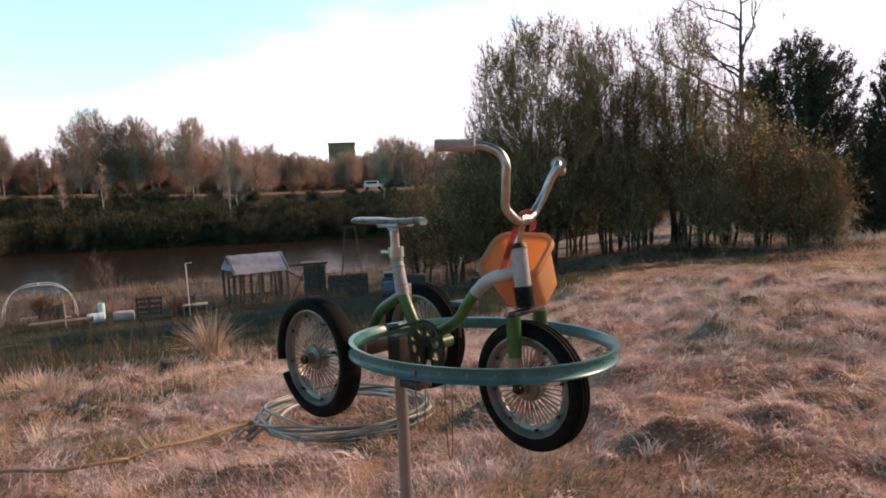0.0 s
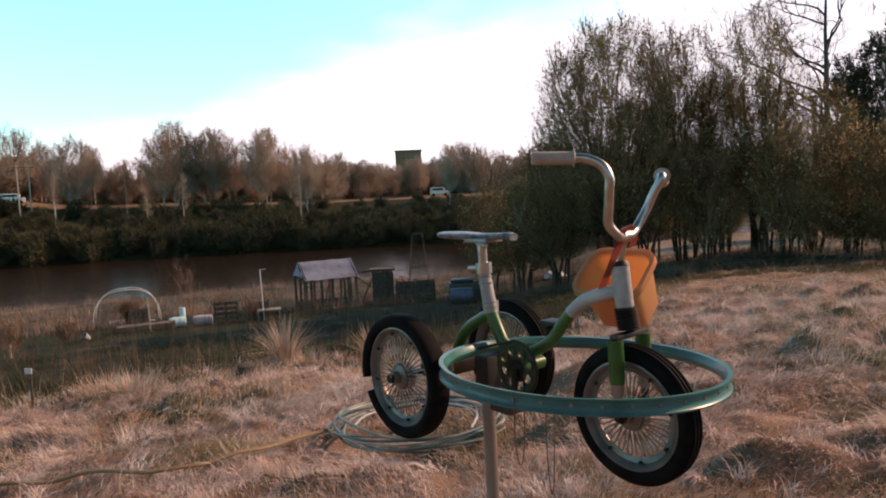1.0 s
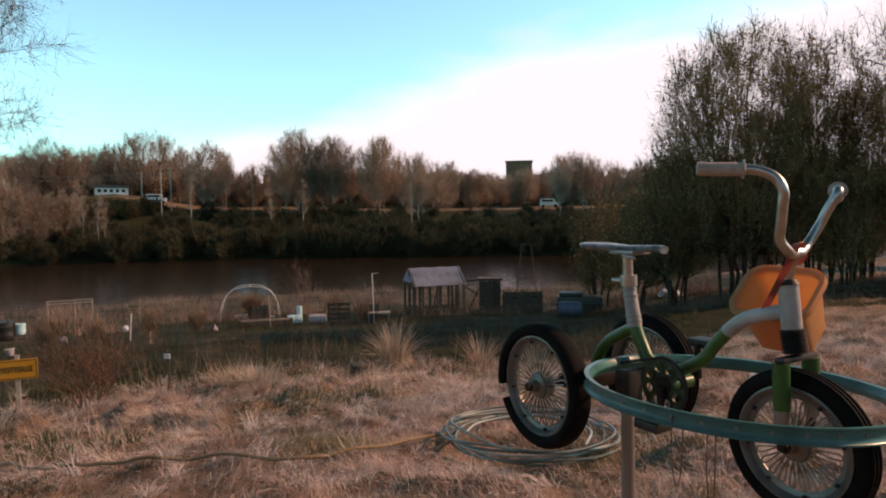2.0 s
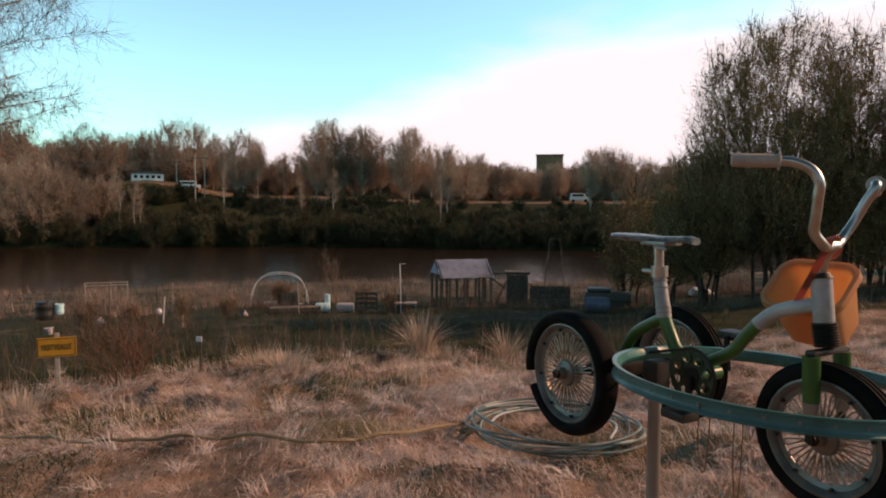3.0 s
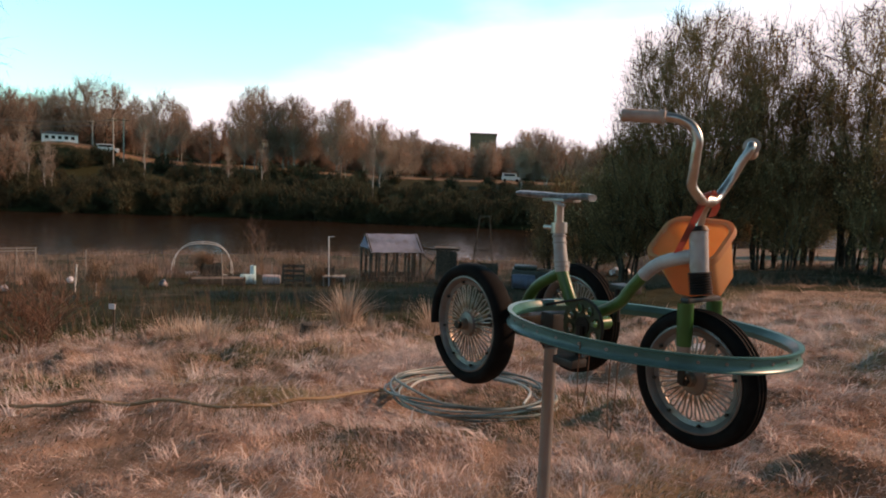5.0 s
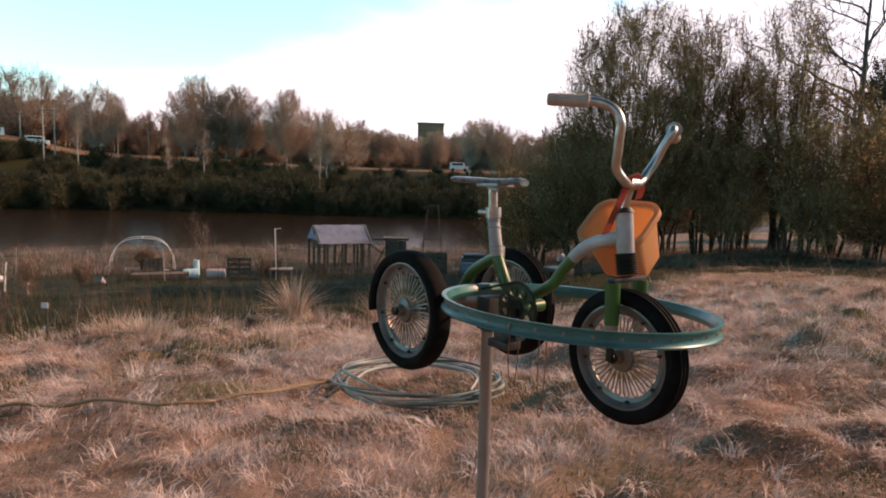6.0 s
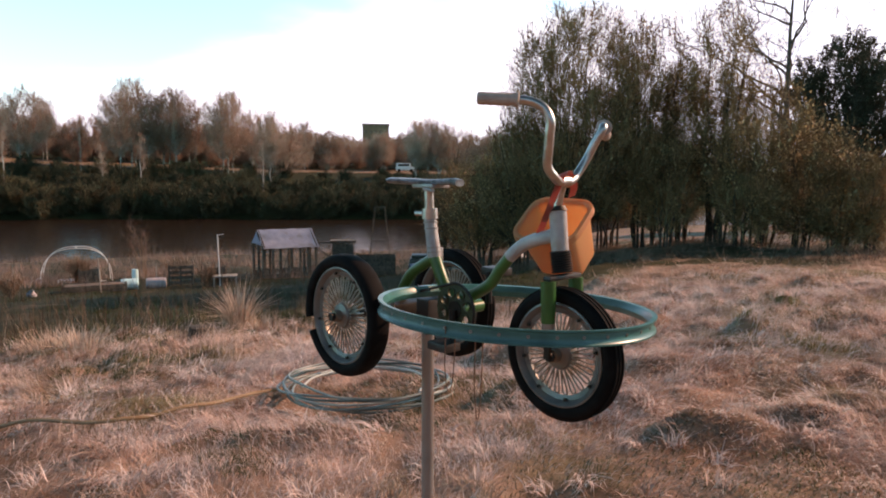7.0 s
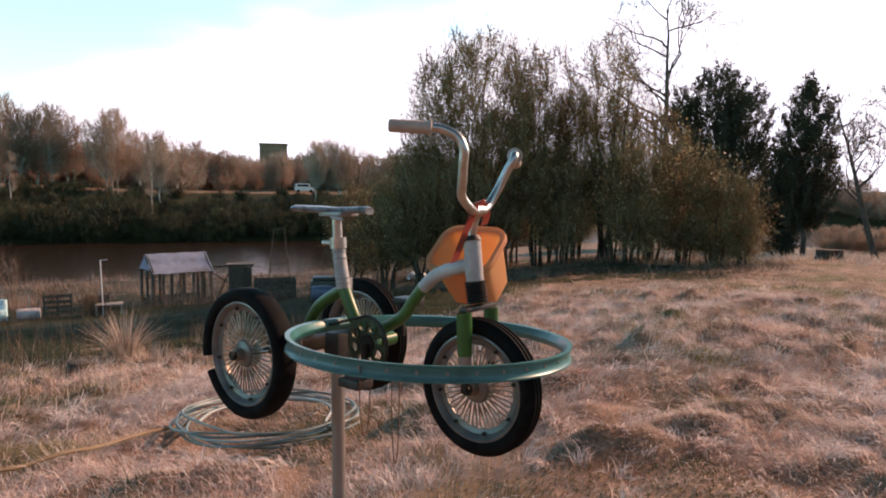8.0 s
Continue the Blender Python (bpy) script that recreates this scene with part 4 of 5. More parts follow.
def board_box(x, y, turn, w, d, h, label, name, category, mat=M_WOOD, rows=4):
    """An open box of boards between corner posts."""
    root = thing(name, pose(x, y, gz(x, y), 0, 0, turn), label, category)
    for cx in (-w / 2, w / 2):
        for cy in (-d / 2, d / 2):
            part("corner_post", box((cx - 0.035, cy - 0.035, -0.3), (cx + 0.035, cy + 0.035, h + 0.06)), mat, root, smooth=False)
    bh = h / rows
    for i in range(rows):
        z0, z1 = i * bh + 0.01, (i + 1) * bh - 0.012
        for cy in (-d / 2 - 0.045, d / 2 + 0.045):
            part("board", box((-w / 2, cy - 0.01, z0), (w / 2, cy + 0.01, z1)), mat, root, smooth=False)
        for cx in (-w / 2 - 0.045, w / 2 + 0.045):
            part("board", box((cx - 0.01, -d / 2, z0), (cx + 0.01, d / 2, z1)), mat, root, smooth=False)
    part("filling", box((-w / 2 + 0.04, -d / 2 + 0.04, -0.1), (w / 2 - 0.04, d / 2 - 0.04, h * 0.85), 0.03), M_WEED, root)
    return root


board_box(-5.1, 31.2, 8, 0.9, 0.9, 1.0, "dark weathered board compost bin", "compost_bin", "compost bin")
board_box(-4.15, 31.3, 8, 0.85, 0.9, 0.98, "dark weathered board compost bin", "compost_bin", "compost bin")
board_box(-14.48, 24.1, 31, 2.1, 0.9, 0.3, "low raised vegetable bed edged with boards", "raised_bed", "garden bed", rows=2)
board_box(-10.9, 26.9, 20, 0.8, 0.6, 0.75, "dark board box beside the garden table", "compost_bin", "compost bin")
board_box(-16.6, 27.2, 25, 0.7, 0.6, 0.55, "dark board box among dry weeds", "compost_bin", "compost bin")


def pallet_stack(x, y, turn):
    root = thing("pallet", pose(x, y, gz(x, y), 0, 0, turn), "weathered wooden pallet stood on edge", "pallet")
    for i in range(4):
        part("slat", box((-0.5, 0, 0.05 + i * 0.22), (0.5, 0.025, 0.17 + i * 0.22)), M_WOOD, root, smooth=False)
    for s in (-0.46, 0, 0.46):
        part("bearer", box((s - 0.04, 0.025, -0.15), (s + 0.04, 0.12, 0.85)), M_WOOD, root, smooth=False)


pallet_stack(-12.4, 26.9, 24)


def barrel(name, x, y, z, m, mat, label, category="barrel", r=0.28, h=0.85, open_end=False):
    root = thing(name, pose(x, y, z) @ m, label, category)
    prof = [(0.0, 0), (r * 0.9, 0), (r * 0.96, 0.03), (r, h * 0.2), (r * 1.03, h * 0.33), (r, h * 0.36), (r, h * 0.63), (r * 1.03, h * 0.66), (r, h * 0.8), (r * 0.95, h - 0.02)]
    prof += [(r * 0.88, h - 0.02), (r * 0.86, h * 0.1), (0, h * 0.1)] if open_end else [(r * 0.6, h), (0.0, h)]
    part("body", lathe(prof, axis="z", sides=28), mat, root)
    if not open_end:
        part("cap", lathe([(0, h - 0.01), (0.05, h - 0.01), (0.05, h + 0.03), (0, h + 0.03)], axis="z", centre=(r * 0.5, 0, 0), sides=12), M_BLACK, root)
    return root


lay = pose(0, 0, 0, 0, 90, 0)
barrel("plastic_barrel", -13.05, 25.25, gz(-12.7, 25.4) + 0.26, pose(0, 0, 0, 0, 90, 25), M_MAUVE, "faded grey plastic barrel lying on its side", r=0.22, h=0.75)
barrel("plastic_barrel", -13.9, 24.9, gz(-13.5, 25.0) + 0.22, pose(0, 0, 0, 0, 90, 28), M_AQUA, "pale blue plastic barrel lying on its side", r=0.22, h=0.62)
barrel("plastic_canister", -13.5, 25.25, gz(-13.5, 25.2), pose(0, 0, 0), M_AQUA, "pale blue upright plastic canister", r=0.12, h=0.82)
barrel("plastic_barrel", -1.55, 26.5, gz(-1.8, 26.4) + 0.31, pose(0, 0, 0, 0, -90, 8), M_BLUE, "blue barrel lying on its side with an open end", r=0.3, h=0.95, open_end=True)
barrel("water_barrel", -23.2, 19.6, gz(-23.2, 19.6), pose(0, 0, 0), M_BLACK, "dark plastic rain barrel in the grass", r=0.32, h=0.75)
barrel("bucket", -22.85, 19.95, gz(-22.9, 19.9) + 0.2, pose(0, 0, 0), M_AQUA, "pale blue bucket by the barrel", "bucket", r=0.18, h=0.45, open_end=True)
tank = thing("water_tank", pose(-1.7, 28.5, gz(-1.7, 28.5), 0, 0, 3), "dark green plastic water tank", "tank")
part("body", box((-1.0, -0.5, 0), (0.95, 0.5, 0.72), 0.12), M_DKGREEN, tank)
part("lid", box((-0.9, -0.42, 0.72), (0.1, 0.42, 0.86), 0.05), M_DKGREEN, tank)
part("band", box((-1.02, -0.52, 0.34), (0.97, 0.52, 0.40), 0.01), M_BLACK, tank)

table = thing("garden_table", pose(-10.3, 26.5, gz(-10.3, 26.5), 0, 0, 21), "small pale wooden garden table", "table")
part("tabletop", box((-0.5, -0.35, 0.42), (0.5, 0.35, 0.47), 0.01), M_POST, table)
for sx in (-0.44, 0.44):
    for sy in (-0.3, 0.3):
        part("leg", box((sx - 0.03, sy - 0.03, -0.2), (sx + 0.03, sy + 0.03, 0.42)), M_POST, table, smooth=False)
flag = thing("garden_mast", pose(-10.4, 26.2, gz(-10.4, 26.2)), "slim white pole with a small crosspiece", "pole")
part("pole", tube([(0, 0, -0.3), (-0.06, 0, 2.15)], 0.028, 8), M_PIPE, flag)
part("crosspiece", tube([(-0.05, 0, 2.13), (0.2, 0, 2.16)], 0.015, 6), M_PIPE, flag)

hoop = thing("hoop_tunnel", pose(-17.1, 27.1, gz(-17.1, 27.1), 0, 0, 32), "bare white plastic pipe hoops over a garden bed", "hoop tunnel")
for y, w0 in ((-0.15, 1.02), (0.75, 0.98)):
    part("hoop", tube([(1.33 * w0 * math.copysign(abs(math.cos(q)) ** 0.75, math.cos(q)), y + 0.03 * math.sin(3 * q), 1.55 * math.sin(q) ** 0.8 - 0.05) for q in (math.pi * i / 20 for i in range(21))], 0.016, 8), M_PIPE, hoop)
part("ridge_pipe", tube([(0, -0.2, 1.5), (0, 0.8, 1.5)], 0.018, 6), M_PIPE, hoop)
part("ground_pipe", tube([(0.55, -0.2, 0.05), (1.1, -0.3, 0.03)], 0.03, 6), M_PIPE, hoop)
part("white_sheet", box((-0.75, -0.3, 0.0), (-0.1, 0.2, 0.16), 0.06), M_BAG, hoop)

tower = thing("bean_trellis", pose(-4.55, 32.1, gz(-4.55, 32.1), 0, 0, 6), "tall slender wooden bean trellis frame", "trellis")
tz = 0.2 - gz(-4.55, 32.1)
for sx in (-1, 1):
    for sy in (-1, 1):
        part("leg", tube([(sx * 0.62, sy * 0.5, -0.2), (sx * 0.24, sy * 0.16, tz)], 0.018, 6), M_WOOD, tower)
for z, k in ((tz, 0.24), (tz * 0.5, 0.42)):
    part("rung", tube([(-k - 0.05, -k * 0.7, z), (k + 0.05, -k * 0.7, z)], 0.016, 6), M_WOOD, tower)
    part("rung", tube([(-k - 0.05, k * 0.7, z), (k + 0.05, k * 0.7, z)], 0.016, 6), M_WOOD, tower)

goal = thing("pea_frame", pose(-27.5, 26.8, gz(-27.5, 26.8), 0, 0, 46), "low wooden frame for climbing peas", "trellis")
for sx in (-1.0, 0.2, 1.0):
    part("post", tube([(sx, 0, -0.3), (sx, 0, 1.15)], 0.03, 6), M_POST, goal)
for z in (1.12, 0.98):
    part("rail", tube([(-1.05, 0, z), (1.05, 0.02, z - 0.02)], 0.025, 6), M_POST, goal)


def stick(x, y, top, lean_x, mat, label, r=0.02):
    p = thing("garden_stake", pose(x, y, gz(x, y)), label, "stake", "garden stakes")
    part("stick", tube([(0, 0, -0.2), (lean_x, 0.02, top)], [r, r * 0.8], 6), mat, p)
    return p


stick(-17.5, 19.75, 1.0, 0.10, M_PIPE, "pale leaning garden stake", 0.03)
stick(-15.7, 18.7, 0.45, 0.0, M_PIPE, "short white garden stake", 0.035)
stick(-19.5, 19.0, 1.0, -0.04, M_WOOD, "dark wooden garden stake")
stick(-11.7, 27.4, 1.1, 0.03, M_WOOD, "dark wooden garden stake")
stick(-13.2, 26.4, 0.9, -0.02, M_POST, "thin grey garden stake")
stick(-2.6, 33.0, 2.0, 0.05, M_WOOD, "dark wooden garden stake")
p = stick(-20.6, 19.2, 0.7, 0.9, M_POST, "grey wooden garden stake leaning low")
label_stake = stick(-7.03, 8.98, 0.62, 0.0, M_WOOD, "thin wooden stake with a small white tag", 0.018)
part("tag", box((-0.055, -0.03, 0.55), (0.055, -0.02, 0.63)), M_BAG, label_stake, "small white tag", smooth=False)

rc = random.Random(21)
for i in range(16):
    a, r = radians(rc.uniform(-48, -12)), rc.uniform(24, 36)
    stick(r * math.sin(a), r * math.cos(a), rc.uniform(0.5, 1.5), rc.uniform(-0.12, 0.12), rc.choice((M_WOOD, M_WOOD, M_POST)), "weathered garden stake among dry weeds", rc.uniform(0.014, 0.024))
for i in range(5):
    a, r = radians(rc.uniform(-50, -33)), rc.uniform(22, 32)
    x, y = r * math.sin(a), r * math.cos(a)
    pot = part("flower_pot", lathe([(0, 0), (0.09, 0), (0.13, 0.2), (0.145, 0.2), (0.145, 0.24), (0.12, 0.24), (0.1, 0.06), (0, 0.06)], axis="z", sides=14), rc.choice((M_BAG, M_MAUVE, M_MAUVE)))
    pot.matrix_world = pose(x, y, gz(x, y) + 0.02, rc.uniform(-15, 80), 0, rc.uniform(0, 360))
    tagged(pot, "pale plastic flower pot on the garden soil", "flower pot", "flower pots")

# notice on its post
sx, sy = -6.94, 6.28
sign = thing("notice_sign", pose(sx, sy, gz(sx, sy), 0, 0, 41), "yellow notice board on a weathered wooden post", "sign")
sb = 0.02 - gz(sx, sy)
part("post", box((-0.025, 0.012, -0.3), (0.025, 0.05, sb + 0.02), 0.004), M_POST, sign, smooth=False)
part("board", box((-0.21, 0, sb - 0.27), (0.21, 0.012, sb - 0.03), 0.004), M_SIGN, sign, "yellow board with a dark border", smooth=False)
bm = bmesh.new()
for a, b in (((-0.2, sb - 0.05), (0.2, sb - 0.044)), ((-0.2, sb - 0.256), (0.2, sb - 0.25)), ((-0.2, sb - 0.256), (-0.194, sb - 0.044)), ((0.194, sb - 0.256), (0.2, sb - 0.044))):
    add_box(bm, (a[0], -0.003, a[1]), (b[0], -0.0005, b[1]))
part("border", bm, M_INK, sign, smooth=False)
txt = bpy.data.curves.new("lettering", "FONT")
txt.body = "YKSITYISALUE"
txt.align_x, txt.align_y, txt.size, txt.extrude = "CENTER", "CENTER", 0.085, 0.001
tmp = new("tmp", txt)
bpy.context.view_layer.update()
tm = bpy.data.meshes.new_from_object(tmp)
bpy.data.objects.remove(tmp)
tm.materials.append(M_INK)
tm.transform(Matrix.Translation((0, -0.004, sb - 0.15)) @ pose(0, 0, 0, 90, 0, 0) @ Matrix.Diagonal((0.62, 1.2, 1, 1)))
lettering = new("lettering", tm)
lettering.parent = sign
lettering["label"] = "dark capital letters"

# bare shrubs, reeds, weeds
d = grow(201, 20, 0.82, 1.25, 6, 6, 0.26, 0.007, trunk_r=0.013, bare=0.25)
stand(tree("bare_shrub", "leafless brown currant shrub in dry grass", "shrub", d, M_CURRANT, M_CURRANT, None), -43.2, 10.4, 0, 0.95)
d = grow(202, 16, 0.8, 0.5, 7, 12, 0.4, 0.014, trunk_r=0.015, bare=0.1)
stand(tree("bare_shrub", "reddish leafless shrub under the hoops", "shrub", d, M_TWIG, M_TWIG, None), -32.2, 32.3)
d = grow(203, 12, 1.9, 1.1, 7, 14, 0.5, 0.016, trunk_r=0.02, bare=0.1)
stand(tree("bare_shrub", "leafless brown shrub on the garden edge", "shrub", d, M_TWIG, M_TWIG, None), -43.8, 27, 0, 0.45)
d = grow(204, 9, 2.6, 1.0, 3, 6, 0.8, 0.014, trunk_r=0.02, bare=0.1)
stand(tree("bare_shrub", "upright leafless willow shoots by the water", "shrub", d, M_TWIG, M_SHORE, None), -27.5, 33)


for i, (saz, sr, sh) in enumerate([(-40, 24, 1.0), (-36.5, 27, 0.8), (-25, 30, 1.3), (-22.6, 28.5, 0.9), (-47, 22, 1.1)]):
    d = grow(210 + i, 9, sh, sh * 0.6, 6, 9, 0.35, 0.012, trunk_r=0.012, bare=0.1)
    stand(tree("bare_shrub", "small leafless garden shrub", "shrub", d, M_TWIG, M_TWIG, None, "garden shrubs"), saz, sr)


def tussock(az, r, n, h, spread, mat, label, seed):
    rng = np.random.default_rng(seed)
    x, y, z = polar(az, r)
    q, d = rng.uniform(0, 2 * math.pi, n), spread * rng.uniform(0, 1, n) ** 0.7
    b = np.stack([d * np.cos(q) * 0.6, d * np.sin(q) * 0.6, np.full(n, -0.06)], -1)
    ln = h * rng.uniform(0.5, 1.1, n)
    t = rng.normal(0.12, 0.16, n) + d / spread * 0.35
    mid = b + np.stack([np.cos(q) * np.sin(t), np.sin(q) * np.sin(t), np.cos(t)], -1) * (ln * 0.5)[:, None]
    tip = mid + np.stack([np.cos(q) * np.sin(t * 2.2), np.sin(q) * np.sin(t * 2.2), np.cos(t * 2.2)], -1) * (ln * 0.5)[:, None]
    ob = strips("grass_tussock", b, tip, mid, 0.013, mat)
    ob.matrix_world = pose(x, y, z)
    tagged(ob, label, "grass", "grass tussocks")


tussock(-19.6, 12.0, 330, 1.0, 0.27, M_REED, "tall pale tussock of dry reed grass", 1)
tussock(-17.6, 11.5, 260, 0.42, 0.5, M_REED, "tall pale tussock of dry reed grass", 2)
tussock(-12.1, 11.5, 220, 0.85, 0.22, M_REED, "tall pale tussock of dry reed grass", 3)
tussock(-33.0, 10.6, 300, 0.5, 0.55, M_REED, "collapsed pale tussock of dry grass", 4)
tussock(-31.0, 10.0, 260, 0.4, 0.6, M_REED, "collapsed pale tussock of dry grass", 5)
tussock(-50, 9.0, 260, 0.45, 0.5, M_REED, "collapsed pale tussock of dry grass", 6)


def stump(x, y, r, h, label, seed):
    rng = random.Random(seed)
    bm = bmesh.new()
    n = 18
    wob = [1 + rng.uniform(-0.12, 0.12) for _ in range(n)]
    rows = []
    for k, (f, z) in enumerate([(1.25, -0.2), (1.1, 0.05), (1.0, h * 0.5), (0.97, h), (0.5, h + 0.01)]):
        rows.append([bm.verts.new((r * f * wob[i] * math.cos(2 * math.pi * i / n), r * f * wob[i] * math.sin(2 * math.pi * i / n), z + rng.uniform(-0.01, 0.01))) for i in range(n)])
    for a, b in zip(rows, rows[1:]):
        for i in range(n):
            bm.faces.new((a[i], a[(i + 1) % n], b[(i + 1) % n], b[i]))
    bm.faces.new(rows[-1])
    ob = part("tree_stump", bm, M_BARK)
    ob.matrix_world = pose(x, y, gz(x, y))
    tagged(ob, label, "stump")


stump(-3.98, 9.67, 0.17, 0.16, "low dark tree stump in the grass", 3)
stump(21.5, 28.3, 0.55, 0.55, "broad dark tree stump on the lawn", 4)

# hoses on the ground
rh = random.Random(11)
coil = thing("garden_hose", Matrix(), "coiled pale grey-green garden hose on dry grass", "hose")
for k in range(7):
    pts = []
    cx, cy, ax, ay, ph = -0.73 + rh.uniform(-0.04, 0.04), 5.27 + rh.uniform(-0.04, 0.04), 0.63 + rh.uniform(-0.08, 0.06), 0.62 + rh.uniform(-0.08, 0.06), rh.uniform(0, 6.28)
    for i in range(64):
        q = 2 * math.pi * i / 64
        w = 1 + 0.06 * math.sin(2 * q + ph) + 0.04 * math.sin(3 * q + 2 * ph)
        pts.append((cx + ax * w * math.cos(q), cy + ay * w * math.sin(q), -0.105 - 0.075 * (ay * w * math.sin(q)) + 0.014 * k + 0.015 * math.sin(3 * q + ph)))
    part("loop", tube(pts, 0.0092, 8, closed=True), (M_HOSE, M_HOSE_DARK, M_HOSE, M_HOSE_PALE)[k % 4], coil)
part("loose_end", tube(bend([(-0.31, 4.95, -0.02), (-0.29, 5.25, -0.01), (-0.49, 5.5, -0.02), (-0.84, 5.55, -0.03), (-1.14, 5.3, -0.03), (-1.19, 5.0, -0.02)], 6), 0.0092, 8), M_HOSE_PALE, coil)
trail = part("supply_hose", tube([p + Vector((0, 0, gz(p.x, p.y) + 0.07)) for p in (Vector((q.x, q.y, 0)) for q in bend([(-1.3, 5.16, 0), (-1.54, 4.96, 0), (-1.75, 4.71, 0), (-1.98, 4.5, 0), (-2.29, 4.32, 0), (-2.76, 4.36, 0), (-3.15, 4.33, 0), (-3.67, 4.24, 0), (-4.37, 4.26, 0), (-5.08, 4.42, 0), (-6.5, 4.5, 0)], 6))], 0.0135, 8), M_HOSE_OLD)
tagged(trail, "old yellow-brown hose trailing through the grass", "hose")


def crumpled(x, y, size, seed, label):
    rng = random.Random(seed)
    bm = bmesh.new()
    bmesh.ops.create_icosphere(bm, subdivisions=3, radius=1)
    for v in bm.verts:
        k = 1 + 0.35 * noise.noise(v.co * 2.3 + Vector((seed, 0, 0))) + rng.uniform(-0.06, 0.06)
        v.co = Vector((v.co.x * size * k, v.co.y * size * 0.7 * k, max(v.co.z, -0.4) * size * 0.5 * k))
    ob = part("plastic_bag", bm, M_BAG, smooth=False)
    ob.matrix_world = pose(x, y, gz(x, y) + size * 0.15)
    tagged(ob, label, "bag", "litter")


crumpled(1.5, 8.1, 0.2, 3, "crumpled white plastic bag in the grass")
crumpled(0.82, 6.9, 0.05, 5, "scrap of white plastic in the grass")
crumpled(2.1, 30.5, 0.5, 7, "white sheet of plastic behind the bushes")

# ---- the tricycle on its pole ----
OX, OY = -0.1355, 2.1845
trike = thing("tricycle", pose(OX, OY, 0, 0, 0, -45), "old green and white child's tricycle mounted on a steel pole", "tricycle")
# local axes: x forward, y to its left, z up

def wheel(x, y, z, r, out, label, torn=False, tw=0.028):
    """Pressed wheel with looped wire spokes; out: the side on which its face shows (-1 right, 1 left)."""
    rr = r * 0.77
    prof = [(rr, -0.016), (rr + 0.004, -0.020), (rr, -0.021), (rr - 0.010, -0.012), (rr - 0.012, 0.0), (rr - 0.010, 0.012), (rr, 0.021), (rr + 0.004, 0.020), (rr, 0.016)]
    rim = part("wheel", lathe(prof, sides=56, closed=True), M_RIM, trike, label)
    rim.location = (x, y, z)
    tp = []
    for i in range(20):
        q = 2 * math.pi * i / 20
        tp.append((r - (r - rr) * 0.5 + (r - rr) * 0.5 * math.copysign(abs(math.cos(q)) ** 0.8, math.cos(q)), tw * math.copysign(abs(math.sin(q)) ** 0.75, math.sin(q))))
    bm = lathe(tp, sides=72, closed=True)
    if torn:                          # a piece is missing at the back
        gap = [f for f in bm.faces if 188 < math.degrees(math.atan2(f.calc_center_median().z, f.calc_center_median().x)) % 360 < 203]
        bmesh.ops.delete(bm, geom=gap, context="FACES")
        bmesh.ops.holes_fill(bm, edges=bm.edges[:], sides=0)
        for v in bm.verts:            # the loose ends stand off the wheel
            a = math.degrees(math.atan2(v.co.z, v.co.x)) % 360
            k = 1 + 0.07 * max(0, 1 - abs(a - 188) / 75) * (a < 196) + 0.03 * max(0, 1 - abs(a - 203) / 30) * (a >= 196)
            v.co.x, v.co.z = v.co.x * k, v.co.z * k
    part("tyre", bm, M_TYRE, rim, "black rubber tyre")
    for k in () if torn else (-1, 0, 1):
        part("tread_rib", lathe([(r - 0.001, k * 0.011 - 0.003), (r + 0.002, k * 0.011 - 0.002), (r + 0.002, k * 0.011 + 0.002), (r - 0.001, k * 0.011 + 0.003)], sides=64, closed=True), M_TYRE, rim)
    hub = [(0.0, -0.036), (0.009, -0.036), (0.010, -0.028), (0.014, -0.027), (0.015, -0.020), (0.030, -0.016), (0.034, -0.008), (0.034, 0.008), (0.030, 0.016), (0.015, 0.020), (0.014, 0.036), (0.0, 0.038)]
    part("web", lathe([(rr - 0.005, out * 0.012), (rr - 0.020, out * 0.007), (rr - 0.020, out * 0.004), (rr - 0.005, out * 0.008)], sides=56, closed=True), M_RIM, rim)
    part("hub", lathe([(a, -out * -b) for a, b in hub] if out < 0 else [(a, -b) for a, b in hub], sides=32), M_RIM, rim, "domed pressed hub")
    part("axle_nut", lathe([(0, 0), (0.011, 0), (0.011, 0.012), (0, 0.012)], centre=(0, 0.034 if out > 0 else -0.046, 0), sides=6), M_GREASE, rim)
    loop = []
    for i in range(20):
        q = 2 * math.pi * i / 20
        t = 0.5 - 0.5 * math.cos(q)
        loop.append((0.033 + (rr - 0.021 - 0.033) * t, out * (0.010 - 0.004 * t), math.copysign(1, math.sin(q)) * abs(math.sin(q)) ** 0.8 * (0.0018 + 0.0078 * t * t)))
    bm = tube(loop, 0.0019, 5, closed=True)
    add_tube(bm, [(rr - 0.021, out * 0.006, 0), (rr - 0.012, out * 0.004, 0)], 0.0022, 5)
    sp = part("spoke", bm, M_SPOKE, rim)
    n = 23
    for i in range(n):
        c = sp if i == 0 else new("spoke", sp.data)
        c.parent = rim
        c.rotation_euler = (0, 2 * math.pi * i / n, 0)
    bolt = part("bolt", lathe([(0, -0.003), (0.0035, -0.003), (0.0035, 0.003), (0, 0.003)], sides=6), M_GREASE, rim)
    for i in range(8):
        c = bolt if i == 0 else new("bolt", bolt.data)
        c.parent = rim
        q = 2 * math.pi * (i + 0.3) / 8
        c.location = ((rr - 0.013) * math.cos(q), out * 0.014, (rr - 0.013) * math.sin(q))
    return rim


